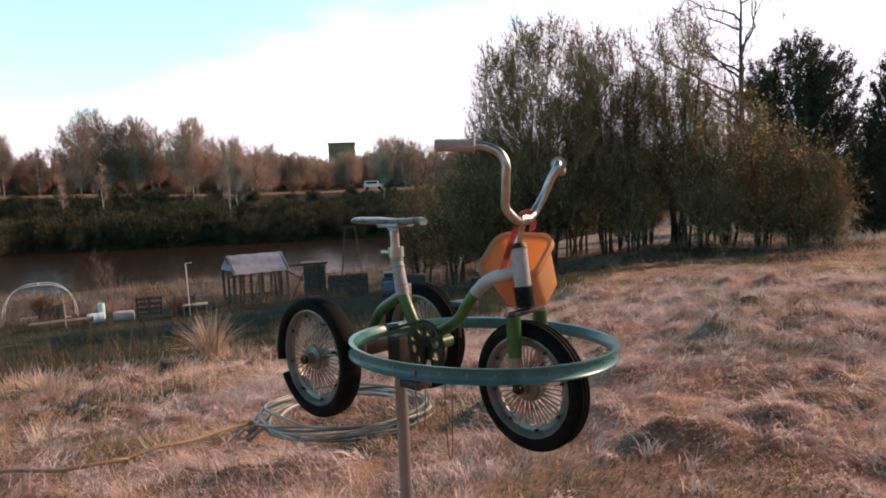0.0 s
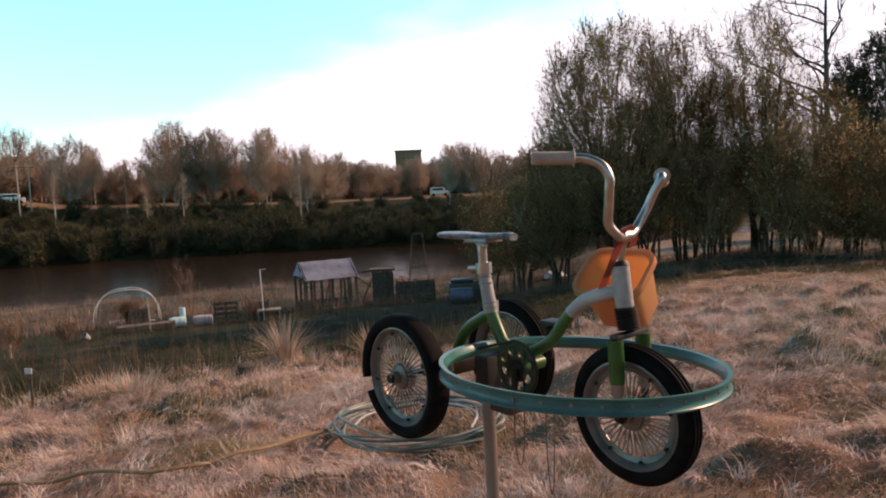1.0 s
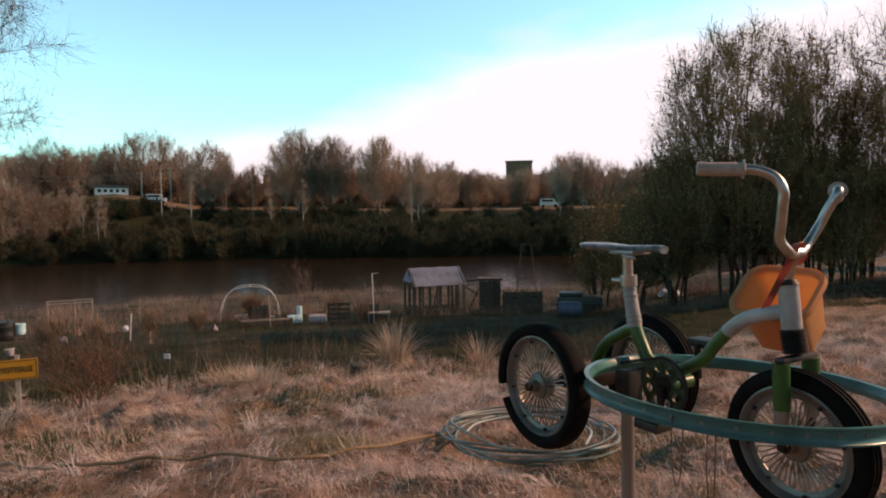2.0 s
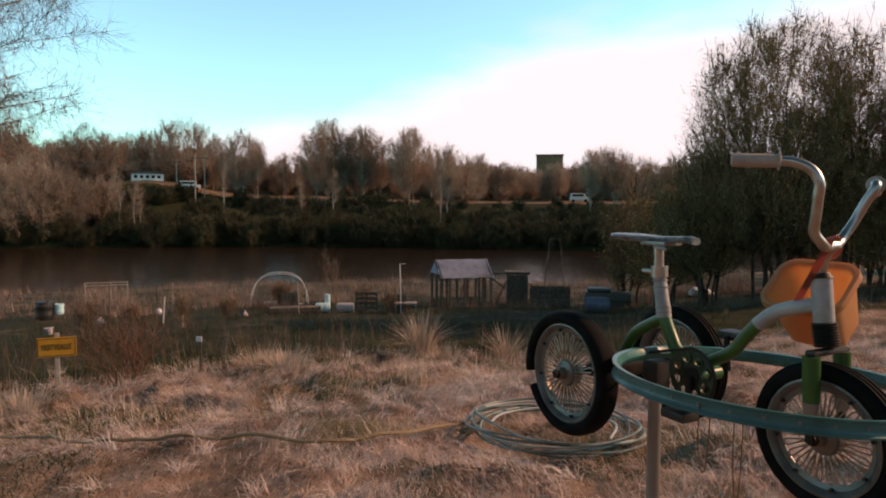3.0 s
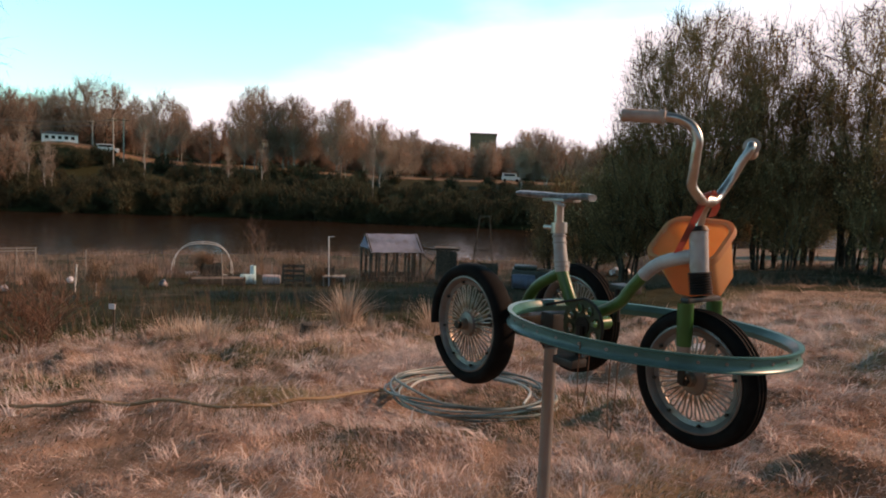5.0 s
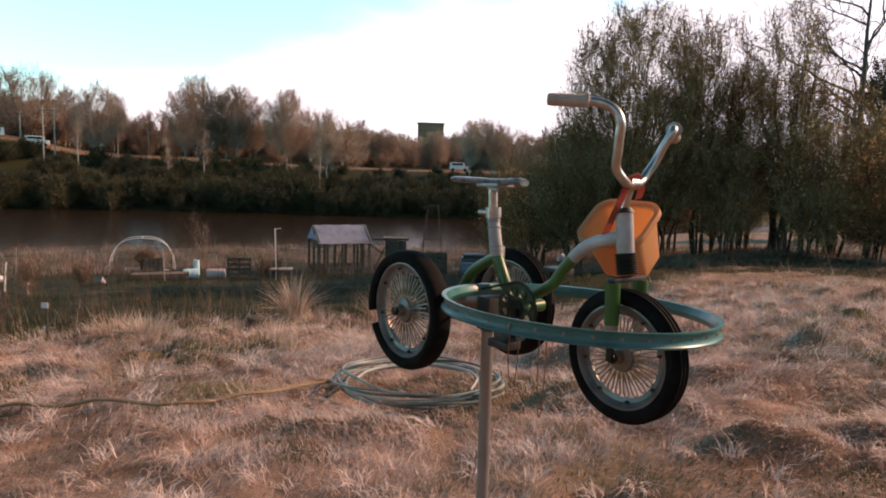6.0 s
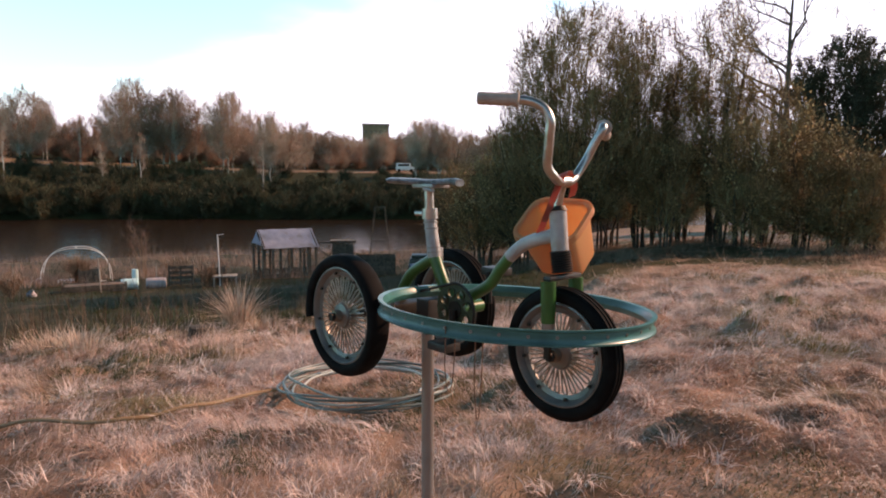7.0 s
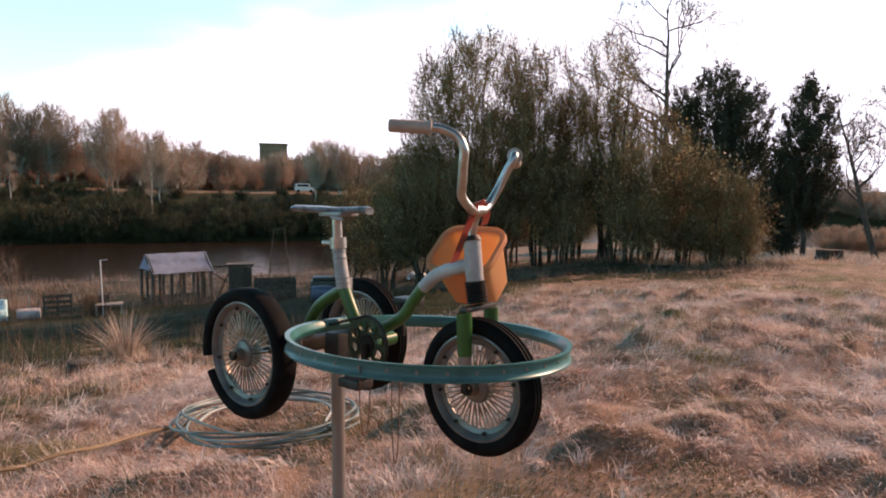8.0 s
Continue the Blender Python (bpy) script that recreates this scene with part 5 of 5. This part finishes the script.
wheel(0, -0.185, 1.163, 0.155, -1, "pressed grey wheel with looped wire spokes and a torn tyre", torn=True)
wheel(0, 0.185, 1.150, 0.155, 1, "pressed grey wheel with looped wire spokes")
wheel(0.535, 0.0, 1.1425, 0.1395, -1, "pressed grey wheel with looped wire spokes", tw=0.023)
part("rear_axle", tube([(0, -0.2, 1.164), (0, 0.2, 1.15)], 0.009, 12), M_GREASE, trike)
# frame: curved rear stay, seat tube, bottom bracket, swan-necked main tube
part("rear_stay", tube(bend([(0.135, 0, 1.31), (0.085, 0, 1.285), (0.035, 0, 1.255), (0.0, 0, 1.21), (-0.012, 0, 1.165)], 6), 0.0145, 14), M_GREEN, trike, "green painted tube")
part("seat_tube", tube([(0.128, 0, 1.31), (0.140, 0, 1.285), (0.165, 0, 1.24), (0.20, 0, 1.215)], 0.016, 14), M_GREEN, trike, "green painted tube")
part("seat_tube_upper", tube([(0.107, 0, 1.415), (0.128, 0, 1.308)], [0.0155, 0.0175], 16), M_WHITE, trike, "worn white painted tube")
for f in (0.15, 0.3, 0.75, 0.86):
    part("tape_band", tube([(0.107 + 0.021 * f, 0, 1.415 - 0.107 * f), (0.1075 + 0.021 * f, 0, 1.411 - 0.107 * f)], 0.0187, 16), M_STEEL, trike)
part("main_tube", tube(bend([(0.20, 0, 1.214), (0.258, 0, 1.226), (0.322, 0, 1.262), (0.352, 0, 1.298), (0.385, 0, 1.335)], 6), 0.0140, 14), M_GREEN, trike, "green painted tube")
part("main_tube_upper", tube(bend([(0.383, 0, 1.333), (0.412, 0, 1.357), (0.446, 0, 1.374), (0.506, 0, 1.391)], 6), 0.0146, 14), M_WHITE, trike, "worn white painted tube")
part("head_tube", tube([(0.5125, 0, 1.444), (0.522, 0, 1.359)], 0.0185, 18), M_WHITE, trike, "worn white painted tube")
part("head_cup", tube([(0.5115, 0, 1.452), (0.5128, 0, 1.442)], [0.016, 0.021], 18), M_GREASE, trike)
boot = [(0.522 + 0.008 * i / 18, 0, 1.359 - 0.045 * i / 18) for i in range(19)]
part("spring_boot", tube(boot, [0.019 + 0.005 * (i % 2) for i in range(19)], 18), M_BLACK, trike, "black ribbed rubber boot")
part("fork_crown", box((0.521, -0.054, 1.300), (0.541, 0.054, 1.311), 0.004), M_BLACK, trike)
for sgn in (-1, 1):
    part("fork_leg", tube([(0.530, sgn * 0.047, 1.30), (0.532, sgn * 0.047, 1.25), (0.533, sgn * 0.047, 1.214)], [0.0155, 0.0155, 0.0145], 14), M_GREEN, trike, "green painted tube")
    part("fork_sleeve", tube([(0.533, sgn * 0.047, 1.216), (0.533, sgn * 0.047, 1.192), (0.533, sgn * 0.047, 1.186)], [0.0138, 0.0128, 0.009], 14), M_STEEL, trike, "bare steel sleeve")
    part("fork_dropout", box((0.525, sgn * 0.047 - 0.004, 1.136), (0.541, sgn * 0.047 + 0.004, 1.19), 0.003), M_GREASE, trike, "dark flat dropout")
part("stem", tube([(0.512, 0, 1.45), (0.519, 0, 1.479), (0.527, 0, 1.502)], [0.010, 0.008, 0.009], 14), M_CHROME, trike)
part("stem_clamp", tube([(0.527, -0.012, 1.503), (0.527, 0.012, 1.503)], 0.0125, 14), M_CHROME, trike)
near_arm = [(0.527, 0.0, 1.502), (0.538, -0.03, 1.502), (0.550, -0.061, 1.510), (0.548, -0.082, 1.531), (0.556, -0.091, 1.562), (0.561, -0.095, 1.593), (0.5635, -0.097, 1.617), (0.552, -0.101, 1.640), (0.532, -0.111, 1.653), (0.510, -0.126, 1.658), (0.460, -0.170, 1.661)]
far_arm = [(0.527, 0.0, 1.502), (0.522, 0.025, 1.503), (0.512, 0.058, 1.513), (0.520, 0.085, 1.55), (0.532, 0.097, 1.586), (0.541, 0.104, 1.606), (0.543, 0.110, 1.618), (0.536, 0.121, 1.622), (0.525, 0.142, 1.618), (0.493, 0.196, 1.606)]
part("handlebar", tube(bend(far_arm[::-1] + near_arm[1:], 5), 0.0092, 14), M_CHROME, trike, "worn chrome swan-neck handlebar")
def grip(a, b):
    a, b = Vector(a), Vector(b)
    k = (b - a).normalized()
    prof = [0, 0.002, 0.004, 0.0045, 0.010] + [0.010 + 0.0075 * i for i in range(1, 10)] + [0.080, 0.082]
    rad = [0.010, 0.0175, 0.0175, 0.0135, 0.0125] + [0.0122 + 0.0007 * (i % 2) for i in range(9)] + [0.0118, 0.007]
    part("handlebar_grip", tube([a + k * p for p in prof], rad, 16), M_GRIP, trike, "pale flanged rubber grip")
grip((0.510, -0.126, 1.658), (0.460, -0.170, 1.661))
grip((0.533, 0.127, 1.6215), (0.495, 0.192, 1.609))
# saddle
bm = bmesh.new()
rows = []
for i in range(15):
    t = i / 14
    x = -0.035 + 0.252 * t
    half = 0.038 * (1 - step(0.15, 0.75, np.float64(t))) + 0.019
    half = float(half) * (0.55 + 0.45 * min(1, t / 0.12)) * (1 if t < 0.93 else 0.8)
    zt = 1.5105 + 0.002 * math.cos(t * 5.5) - 0.004 * (t > 0.95)
    ring = []
    for j in range(12):
        q = 2 * math.pi * j / 12
        c, s2 = math.cos(q), math.sin(q)
        ring.append(bm.verts.new((x, half * math.copysign(abs(c) ** 0.7, c), zt - 0.009 + (0.007 if s2 > 0 else 0.010) * math.copysign(abs(s2) ** 0.8, s2))))
    rows.append(ring)
for a, b in zip(rows, rows[1:]):
    for j in range(12):
        bm.faces.new((a[j], b[j], b[(j + 1) % 12], a[(j + 1) % 12]))
bm.faces.new(rows[0])
bm.faces.new(rows[-1][::-1])
bmesh.ops.recalc_face_normals(bm, faces=bm.faces)
part("saddle", bm, M_SADDLE, trike, "flat worn pale saddle")
part("seat_post", tube([(0.1065, 0, 1.42), (0.103, 0, 1.492)], 0.0125, 14), M_CHROME, trike)
part("saddle_bracket", box((0.07, -0.03, 1.484), (0.15, 0.03, 1.494), 0.003), M_STEEL, trike)
part("saddle_lever", tube([(0.115, -0.028, 1.482), (0.155, -0.03, 1.477)], 0.004, 8), M_WHITE, trike)
part("seat_collar", tube([(0.1075, 0, 1.432), (0.1095, 0, 1.405)], 0.0205, 18), M_CHROME, trike)
part("collar_bolt", tube([(0.1, -0.005, 1.418), (0.064, -0.01, 1.418)], 0.006, 10), M_CHROME, trike)
part("back_plate", box((0.075, 0.03, 1.27), (0.079, 0.075, 1.325), 0.002), M_STEEL, trike)
# drive
crank_x, crank_z = 0.262, 1.200
bm = bmesh.new()
n = 72
ro = [0.063 + (0.0024 if i % 3 == 0 else 0.0) for i in range(n)]
def ring_of(cx, cz, radii):
    k = len(radii)
    v = [bm.verts.new((cx + radii[i] * math.cos(2 * math.pi * i / k), -0.053, cz + radii[i] * math.sin(2 * math.pi * i / k))) for i in range(k)]
    return [bm.edges.new((v[i], v[(i + 1) % k])) for i in range(k)]
plate = ring_of(crank_x, crank_z, ro)
for i in range(8):
    q = 2 * math.pi * i / 8 + 0.3
    plate += ring_of(crank_x + 0.041 * math.cos(q), crank_z + 0.041 * math.sin(q), [0.0112] * 16)
bmesh.ops.triangle_fill(bm, edges=plate, use_beauty=True)
bmesh.ops.solidify(bm, geom=bm.faces[:], thickness=0.003)
part("chainring", bm, M_RING, trike, "oily green toothed chainring with round holes", smooth=False)
part("chainring_boss", lathe([(0, -0.056), (0.021, -0.056), (0.021, -0.046), (0, -0.046)], centre=(crank_x, 0, crank_z), sides=20), M_GREASE, trike)
for i in range(8):
    q = 2 * math.pi * i / 8 + 0.3
    part("chainring_eye", lathe([(0.0105, -0.0565), (0.0128, -0.0565), (0.0128, -0.050), (0.0105, -0.050)], centre=(crank_x + 0.041 * math.cos(q), 0, crank_z + 0.041 * math.sin(q)), sides=16, closed=True), M_RING, trike)
part("bottom_bracket", tube([(crank_x, -0.05, crank_z), (crank_x, 0.032, crank_z)], 0.0155, 16), M_GREEN, trike)
part("bracket_lug", tube([(0.20, 0, 1.215), (crank_x, 0, crank_z)], 0.02, 12), M_GREEN, trike)
for sgn, dx, dz in ((-1, 0.008, -0.078), (1, -0.008, 0.078)):
    y = sgn * 0.062
    part("crank", tube([(crank_x, y, crank_z), (crank_x + dx, y + sgn * 0.006, crank_z + dz)], [0.009, 0.007], 8), M_GREASE, trike)
    bm = box((crank_x + dx - 0.032, min(y + sgn * 0.010, y + sgn * 0.058), crank_z + dz - 0.010), (crank_x + dx + 0.032, max(y + sgn * 0.010, y + sgn * 0.058), crank_z + dz + 0.010), 0.004)
    part("pedal", bm, M_BLACK, trike, "black rubber block pedal")
chain = [(crank_x + 0.064 * math.cos(q), -0.0545, crank_z + 0.064 * math.sin(q)) for q in (math.pi / 2 - math.pi * i / 16 for i in range(17))]
chain += [(0.028 * math.cos(q), -0.0545, 1.16 + 0.028 * math.sin(q)) for q in (-math.pi / 2 - math.pi * i / 12 for i in range(13))]
part("chain", tube(chain, 0.0038, 6, closed=True), M_GREASE, trike, "rusty dark chain")
part("sprocket", lathe([(0.01, -0.056), (0.028, -0.056), (0.028, -0.052), (0.01, -0.052)], centre=(0, 0, 1.16), sides=24, closed=True), M_GREASE, trike)
part("axle_bracket", box((-0.02, -0.12, 1.145), (0.05, 0.12, 1.18), 0.006), M_GREASE, trike)
part("clip_plate", box((0.045, -0.09, 1.165), (0.075, -0.086, 1.205), 0.002), M_STEEL, trike)
part("clamp_block", box((0.082, -0.024, 1.11), (0.132, 0.024, 1.20), 0.008), M_BLACK, trike)

# the steel pole
px, py = OX + 0.104 * math.cos(radians(-45)), OY + 0.104 * math.sin(radians(-45))
g0 = gz(px, py)
pole = part("steel_pole", tube([(px + 0.006, py, g0 - 0.3), (px + 0.003, py, 0.6), (px, py, 1.105)], 0.0165, 20), M_STEEL)
tagged(pole, "plain round steel pole standing in the grass", "pole")

# bicycle rim lying round the tricycle
rim_m = Matrix.Translation((0.1452, 1.8732, 1.2343)) @ Vector((0.0388, 0.0337, 1)).to_track_quat("Z", "Y").to_matrix().to_4x4()
hoop_rim = thing("bicycle_rim", rim_m, "bare teal bicycle wheel rim resting level round the tricycle", "wheel rim")
prof = [(0.300, 0.002), (0.300, -0.001), (0.2965, -0.003), (0.2935, -0.012), (0.2965, -0.022), (0.300, -0.025), (0.300, -0.028), (0.290, -0.027), (0.284, -0.020), (0.281, -0.013), (0.284, -0.006), (0.290, 0.001)]
part("rim", lathe(prof, axis="z", sides=120, closed=True), M_TEAL, hoop_rim)
for i in range(36):
    q = 2 * math.pi * i / 36
    part("spoke_eyelet", lathe([(0.0014, 0), (0.003, 0), (0.003, 0.002), (0.0014, 0.002)], sides=8, closed=True), M_STEEL, hoop_rim).matrix_local = Matrix.Translation((0.2955 * math.cos(q), 0.2955 * math.sin(q), -0.012)) @ Vector((-math.sin(q), math.cos(q), 0)).to_track_quat("X", "Z").to_matrix().to_4x4()

# rusty wire loops that hang from the rim
def wire_loop(x, y, top, drop, w, label):
    pts = bend([(x - w, y, top + 0.03), (x - w * 1.1, y, top - drop * 0.5), (x - w * 0.4, y - 0.01, top - drop), (x + w * 0.5, y, top - drop * 0.95), (x + w, y, top - drop * 0.4), (x + w * 1.2, y, top + 0.03)], 5)
    ob = part("wire_loop", tube(pts, 0.0011, 5), M_TWINE)
    tagged(ob, label, "wire", "hanging wires")

wire_loop(0.012, 1.612, 1.21, 0.085, 0.008, "thin rusty wire loop hanging from the rim")
wire_loop(0.064, 1.60, 1.205, 0.125, 0.006, "thin rusty wire loop hanging from the rim")

# orange bucket hung from the handlebar
def bucket():
    # the mouth leans to the field side and a little up; axes in (right, ahead, up), turned 10.5 degrees to the right
    ex = Vector((0.155, -0.078, -0.005)).normalized()
    ez = ex.cross(Vector((0.055, 0.11, 0.098))).normalized()
    ey = ez.cross(ex)
    m = Matrix.Translation((0.231, 1.935, 1.417)) @ pose(0, 0, 0, 0, 0, -10.5) @ Matrix((ex, ey, ez)).transposed().to_4x4()
    root = thing("bucket", m, "small orange translucent plastic bucket hung by a strap", "bucket")
    def outline(hx, hy, cr, z, n=6):
        pts = []
        for qx, qy, a0 in ((1, 1, 0), (-1, 1, 90), (-1, -1, 180), (1, -1, 270)):
            for i in range(n):
                a = radians(a0 + 90 * i / (n - 1))
                pts.append((qx * (hx - cr) + cr * math.cos(a), qy * (hy - cr) + cr * math.sin(a), z))
        return pts
    def skin(rings, cap_last=True):
        bm = bmesh.new()
        R = [[bm.verts.new(p) for p in r] for r in rings]
        for a, b in zip(R, R[1:]):
            for i in range(len(a)):
                bm.faces.new((a[i], a[(i + 1) % len(a)], b[(i + 1) % len(b)], b[i]))
        if cap_last:
            bm.faces.new(R[-1])
        bmesh.ops.recalc_face_normals(bm, faces=bm.faces)
        return bm
    H = 0.135
    bm = skin([outline(0.074, 0.067, 0.034, 0), outline(0.070, 0.063, 0.032, -0.03), outline(0.056, 0.050, 0.022, -H + 0.006), outline(0.050, 0.044, 0.02, -H)])
    bmesh.ops.solidify(bm, geom=bm.faces[:], thickness=0.003)
    part("body", bm, M_ORANGE, root)
    bm = skin([outline(0.070, 0.063, 0.032, -0.002), outline(0.074, 0.067, 0.034, 0.004), outline(0.081, 0.074, 0.039, 0.003), outline(0.083, 0.076, 0.041, -0.010), outline(0.080, 0.073, 0.039, -0.012)], False)
    bmesh.ops.solidify(bm, geom=bm.faces[:], thickness=0.002)
    part("lip", bm, M_RIMPLASTIC, root, "pale rolled lip")
    inv = m.inverted()
    def ribbon(name, pts, w, across):
        bm = bmesh.new()
        P = bend(pts, 6)
        rows = []
        for p in P:
            rows.append([bm.verts.new(inv @ (p + across * k * w * 0.5)) for k in (-1, 1)])
        for a, b in zip(rows, rows[1:]):
            bm.faces.new((a[0], a[1], b[1], b[0]))
        bmesh.ops.solidify(bm, geom=bm.faces[:], thickness=0.003)
        part(name, bm, M_RED, root, "red plastic carrying strap")
    P = [Vector(p) for p in ((0.187, 1.872, 1.366), (0.199, 1.832, 1.414), (0.213, 1.792, 1.467), (0.226, 1.778, 1.508), (0.236, 1.80, 1.522), (0.252, 1.842, 1.518), (0.269, 1.886, 1.493), (0.276, 1.955, 1.469))]
    ribbon("strap", P, 0.017, Vector((0.93, -0.2, 0.35)).normalized())
    return root


bucket()

# ---- grass, weeds and reeds: what nobody could count ----
def on_field(x, y):
    return np.clip(1.05 - 1.5 * soil_and_shade(x, y), 0, 1)


def blotch(x, y, k):
    """Loose patches a metre or so across."""
    return np.sin(1.3 * x + 0.8 * np.sin(1.7 * y + k) + k) * np.sin(1.6 * y + 0.9 * np.sin(1.1 * x - k)) + 0.4 * np.sin(4.3 * x + k) * np.sin(3.9 * y - k)


def west(x):
    """The field grows greener and less bleached towards the garden gate."""
    return 1 - step(-3.2, -1.0, x)


def green(x, y):
    """Where new green pushes through the dead grass."""
    return step(0.38, 0.7, blotch(x, y, 2.7) + 0.25 * wave(x, y) + 0.22 * west(x))


def patchy(x, y):
    return np.clip(0.68 + 1.2 * wave(x, y) + 0.4 * np.sin(1.1 * x + 0.7 * y) * np.sin(1.4 * y - 0.5 * x), 0.34, 1) * on_field(x, y) * (1 - 0.72 * green(x, y)) * (1 - 0.3 * west(x))


grass_field("dry_grass", 220000, 2.6, 6.6, -52, 50, 0.095, 0.0042, 1.34, M_GRASS, "short matted pale dry grass", patchy)
grass_field("dry_grass", 90000, 6.3, 9.6, -52, 50, 0.105, 0.0048, 1.28, M_GRASS, "matted pale dry grass", patchy)
grass_field("dry_grass", 110000, 9.0, 34, -58, 52, 0.15, 0.010, 1.24, M_GRASS, "matted pale dry grass", patchy)
grass_field("standing_stems", 3500, 6.5, 15, -52, 50, 0.26, 0.0035, 0.45, M_REED, "thin standing stems of dry grass", on_field)
grass_field("weed_stalks", 5200, 11, 31, -58, 4, 0.55, 0.010, 0.35, M_WEED, "dark upright stalks of last year's weeds")
grass_field("shore_reeds", 60000, 30, 56, -64, 8, 0.5, 0.024, 0.5, M_SHORE, "pale dry reeds along the near shore", lambda x, y: np.clip(0.35 + 0.8 * np.sin(0.7 * x + 0.3 * y) * np.sin(0.5 * y + 1) + 0.3 * np.sin(2.1 * x), 0.03, 1))
grass_field("bleached_straw", 230000, 2.7, 14, -52, 50, 0.13, 0.0048, 1.27, M_STRAW, "flattened swathes of bleached straw", lambda x, y: np.clip(0.2 + step(-0.05, 0.45, blotch(1.25 * x, 1.7 * y, 0.4) + 0.6 * wave(x, y)), 0, 1) * (1 - 0.75 * green(x, y)) * (1 - 0.55 * west(x)) * on_field(x, y))
grass_field("green_sprouts", 130000, 2.7, 16, -52, 50, 0.08, 0.006, 1.0, M_SPROUT, "short new green shoots between dry grass", lambda x, y: np.clip(green(x, y) + 0.22 * west(x), 0, 1))
grass_field("green_sprouts", 60000, 11, 33, -58, 6, 0.16, 0.013, 0.8, M_SPROUT, "dark green weeds over the garden beds", lambda x, y: np.clip(0.4 + blotch(0.5 * x, 0.5 * y, 1.1), 0.05, 1))
grass_field("undergrowth", 34000, 18, 31, -3, 36, 0.32, 0.016, 0.95, M_WEED, "dark tangled undergrowth beneath the willows", lambda x, y: np.clip(0.5 + 0.7 * np.sin(0.9 * x) * np.sin(0.8 * y + 1), 0.05, 1) * step(18, 22.5, np.hypot(x, y)) * (1 - step(30, 36, np.degrees(np.arctan2(x, y)))))
grass_field("far_field_grass", 9000, 30, 105, 22, 52, 0.4, 0.04, 0.9, M_REED, "pale dry grass of the far lawn")


def tuft_field(name, count, blades, r0, r1, length, width, mat, label, seed):
    """Flattened tufts: blades that arch out of one root and lie down round it."""
    rng = np.random.default_rng(seed)
    r, a = np.sqrt(rng.uniform(r0 ** 2, r1 ** 2, count)), np.radians(rng.uniform(-52, 50, count))
    cx, cy = r * np.sin(a), r * np.cos(a)
    k = rng.uniform(0, 1, count) < on_field(cx, cy) * (1 - 0.68 * west(cx)) * (1 - 0.7 * green(cx, cy)) * step(0.55, 0.95, np.hypot(cx + 0.84, cy - 5.27))
    cx, cy, r = cx[k], cy[k], r[k]
    lay, size = rng.uniform(0, 2 * math.pi, len(cx)), rng.uniform(0.6, 1.3, len(cx))
    i = np.repeat(np.arange(len(cx)), blades)
    n = len(i)
    q = lay[i] + rng.normal(0, 0.75, n)
    ln = length * size[i] * rng.uniform(0.5, 1.2, n) * np.clip(r[i] / 6, 0.6, 1.2)
    x, y = cx[i] + rng.normal(0, 0.035, n), cy[i] + rng.normal(0, 0.035, n)
    t = np.clip(rng.normal(1.0, 0.22, n), 0.1, 1.35)
    way = np.stack([np.cos(q), np.sin(q)], -1)
    base = np.stack([x, y, height(x, y) - 0.01], -1)
    mid = base + np.concatenate([way * np.sin(t)[:, None], np.cos(t)[:, None]], 1) * (ln * 0.5)[:, None]
    drop = t + 0.6
    tip = mid + np.concatenate([way * np.sin(drop)[:, None], np.cos(drop)[:, None]], 1) * (ln * 0.5)[:, None]
    return tagged(strips(name, base, tip, mid, width * rng.uniform(0.6, 1.3, n), mat), label, "grass", kind="stuff")


tuft_field("straw_tufts", 1500, 55, 3.0, 13, 0.24, 0.0045, M_STRAW, "bent-over tufts of bleached straw", 61)
tuft_field("grass_tufts", 1600, 50, 3.0, 13, 0.22, 0.005, M_GRASS, "bent-over tufts of brown dry grass", 62)
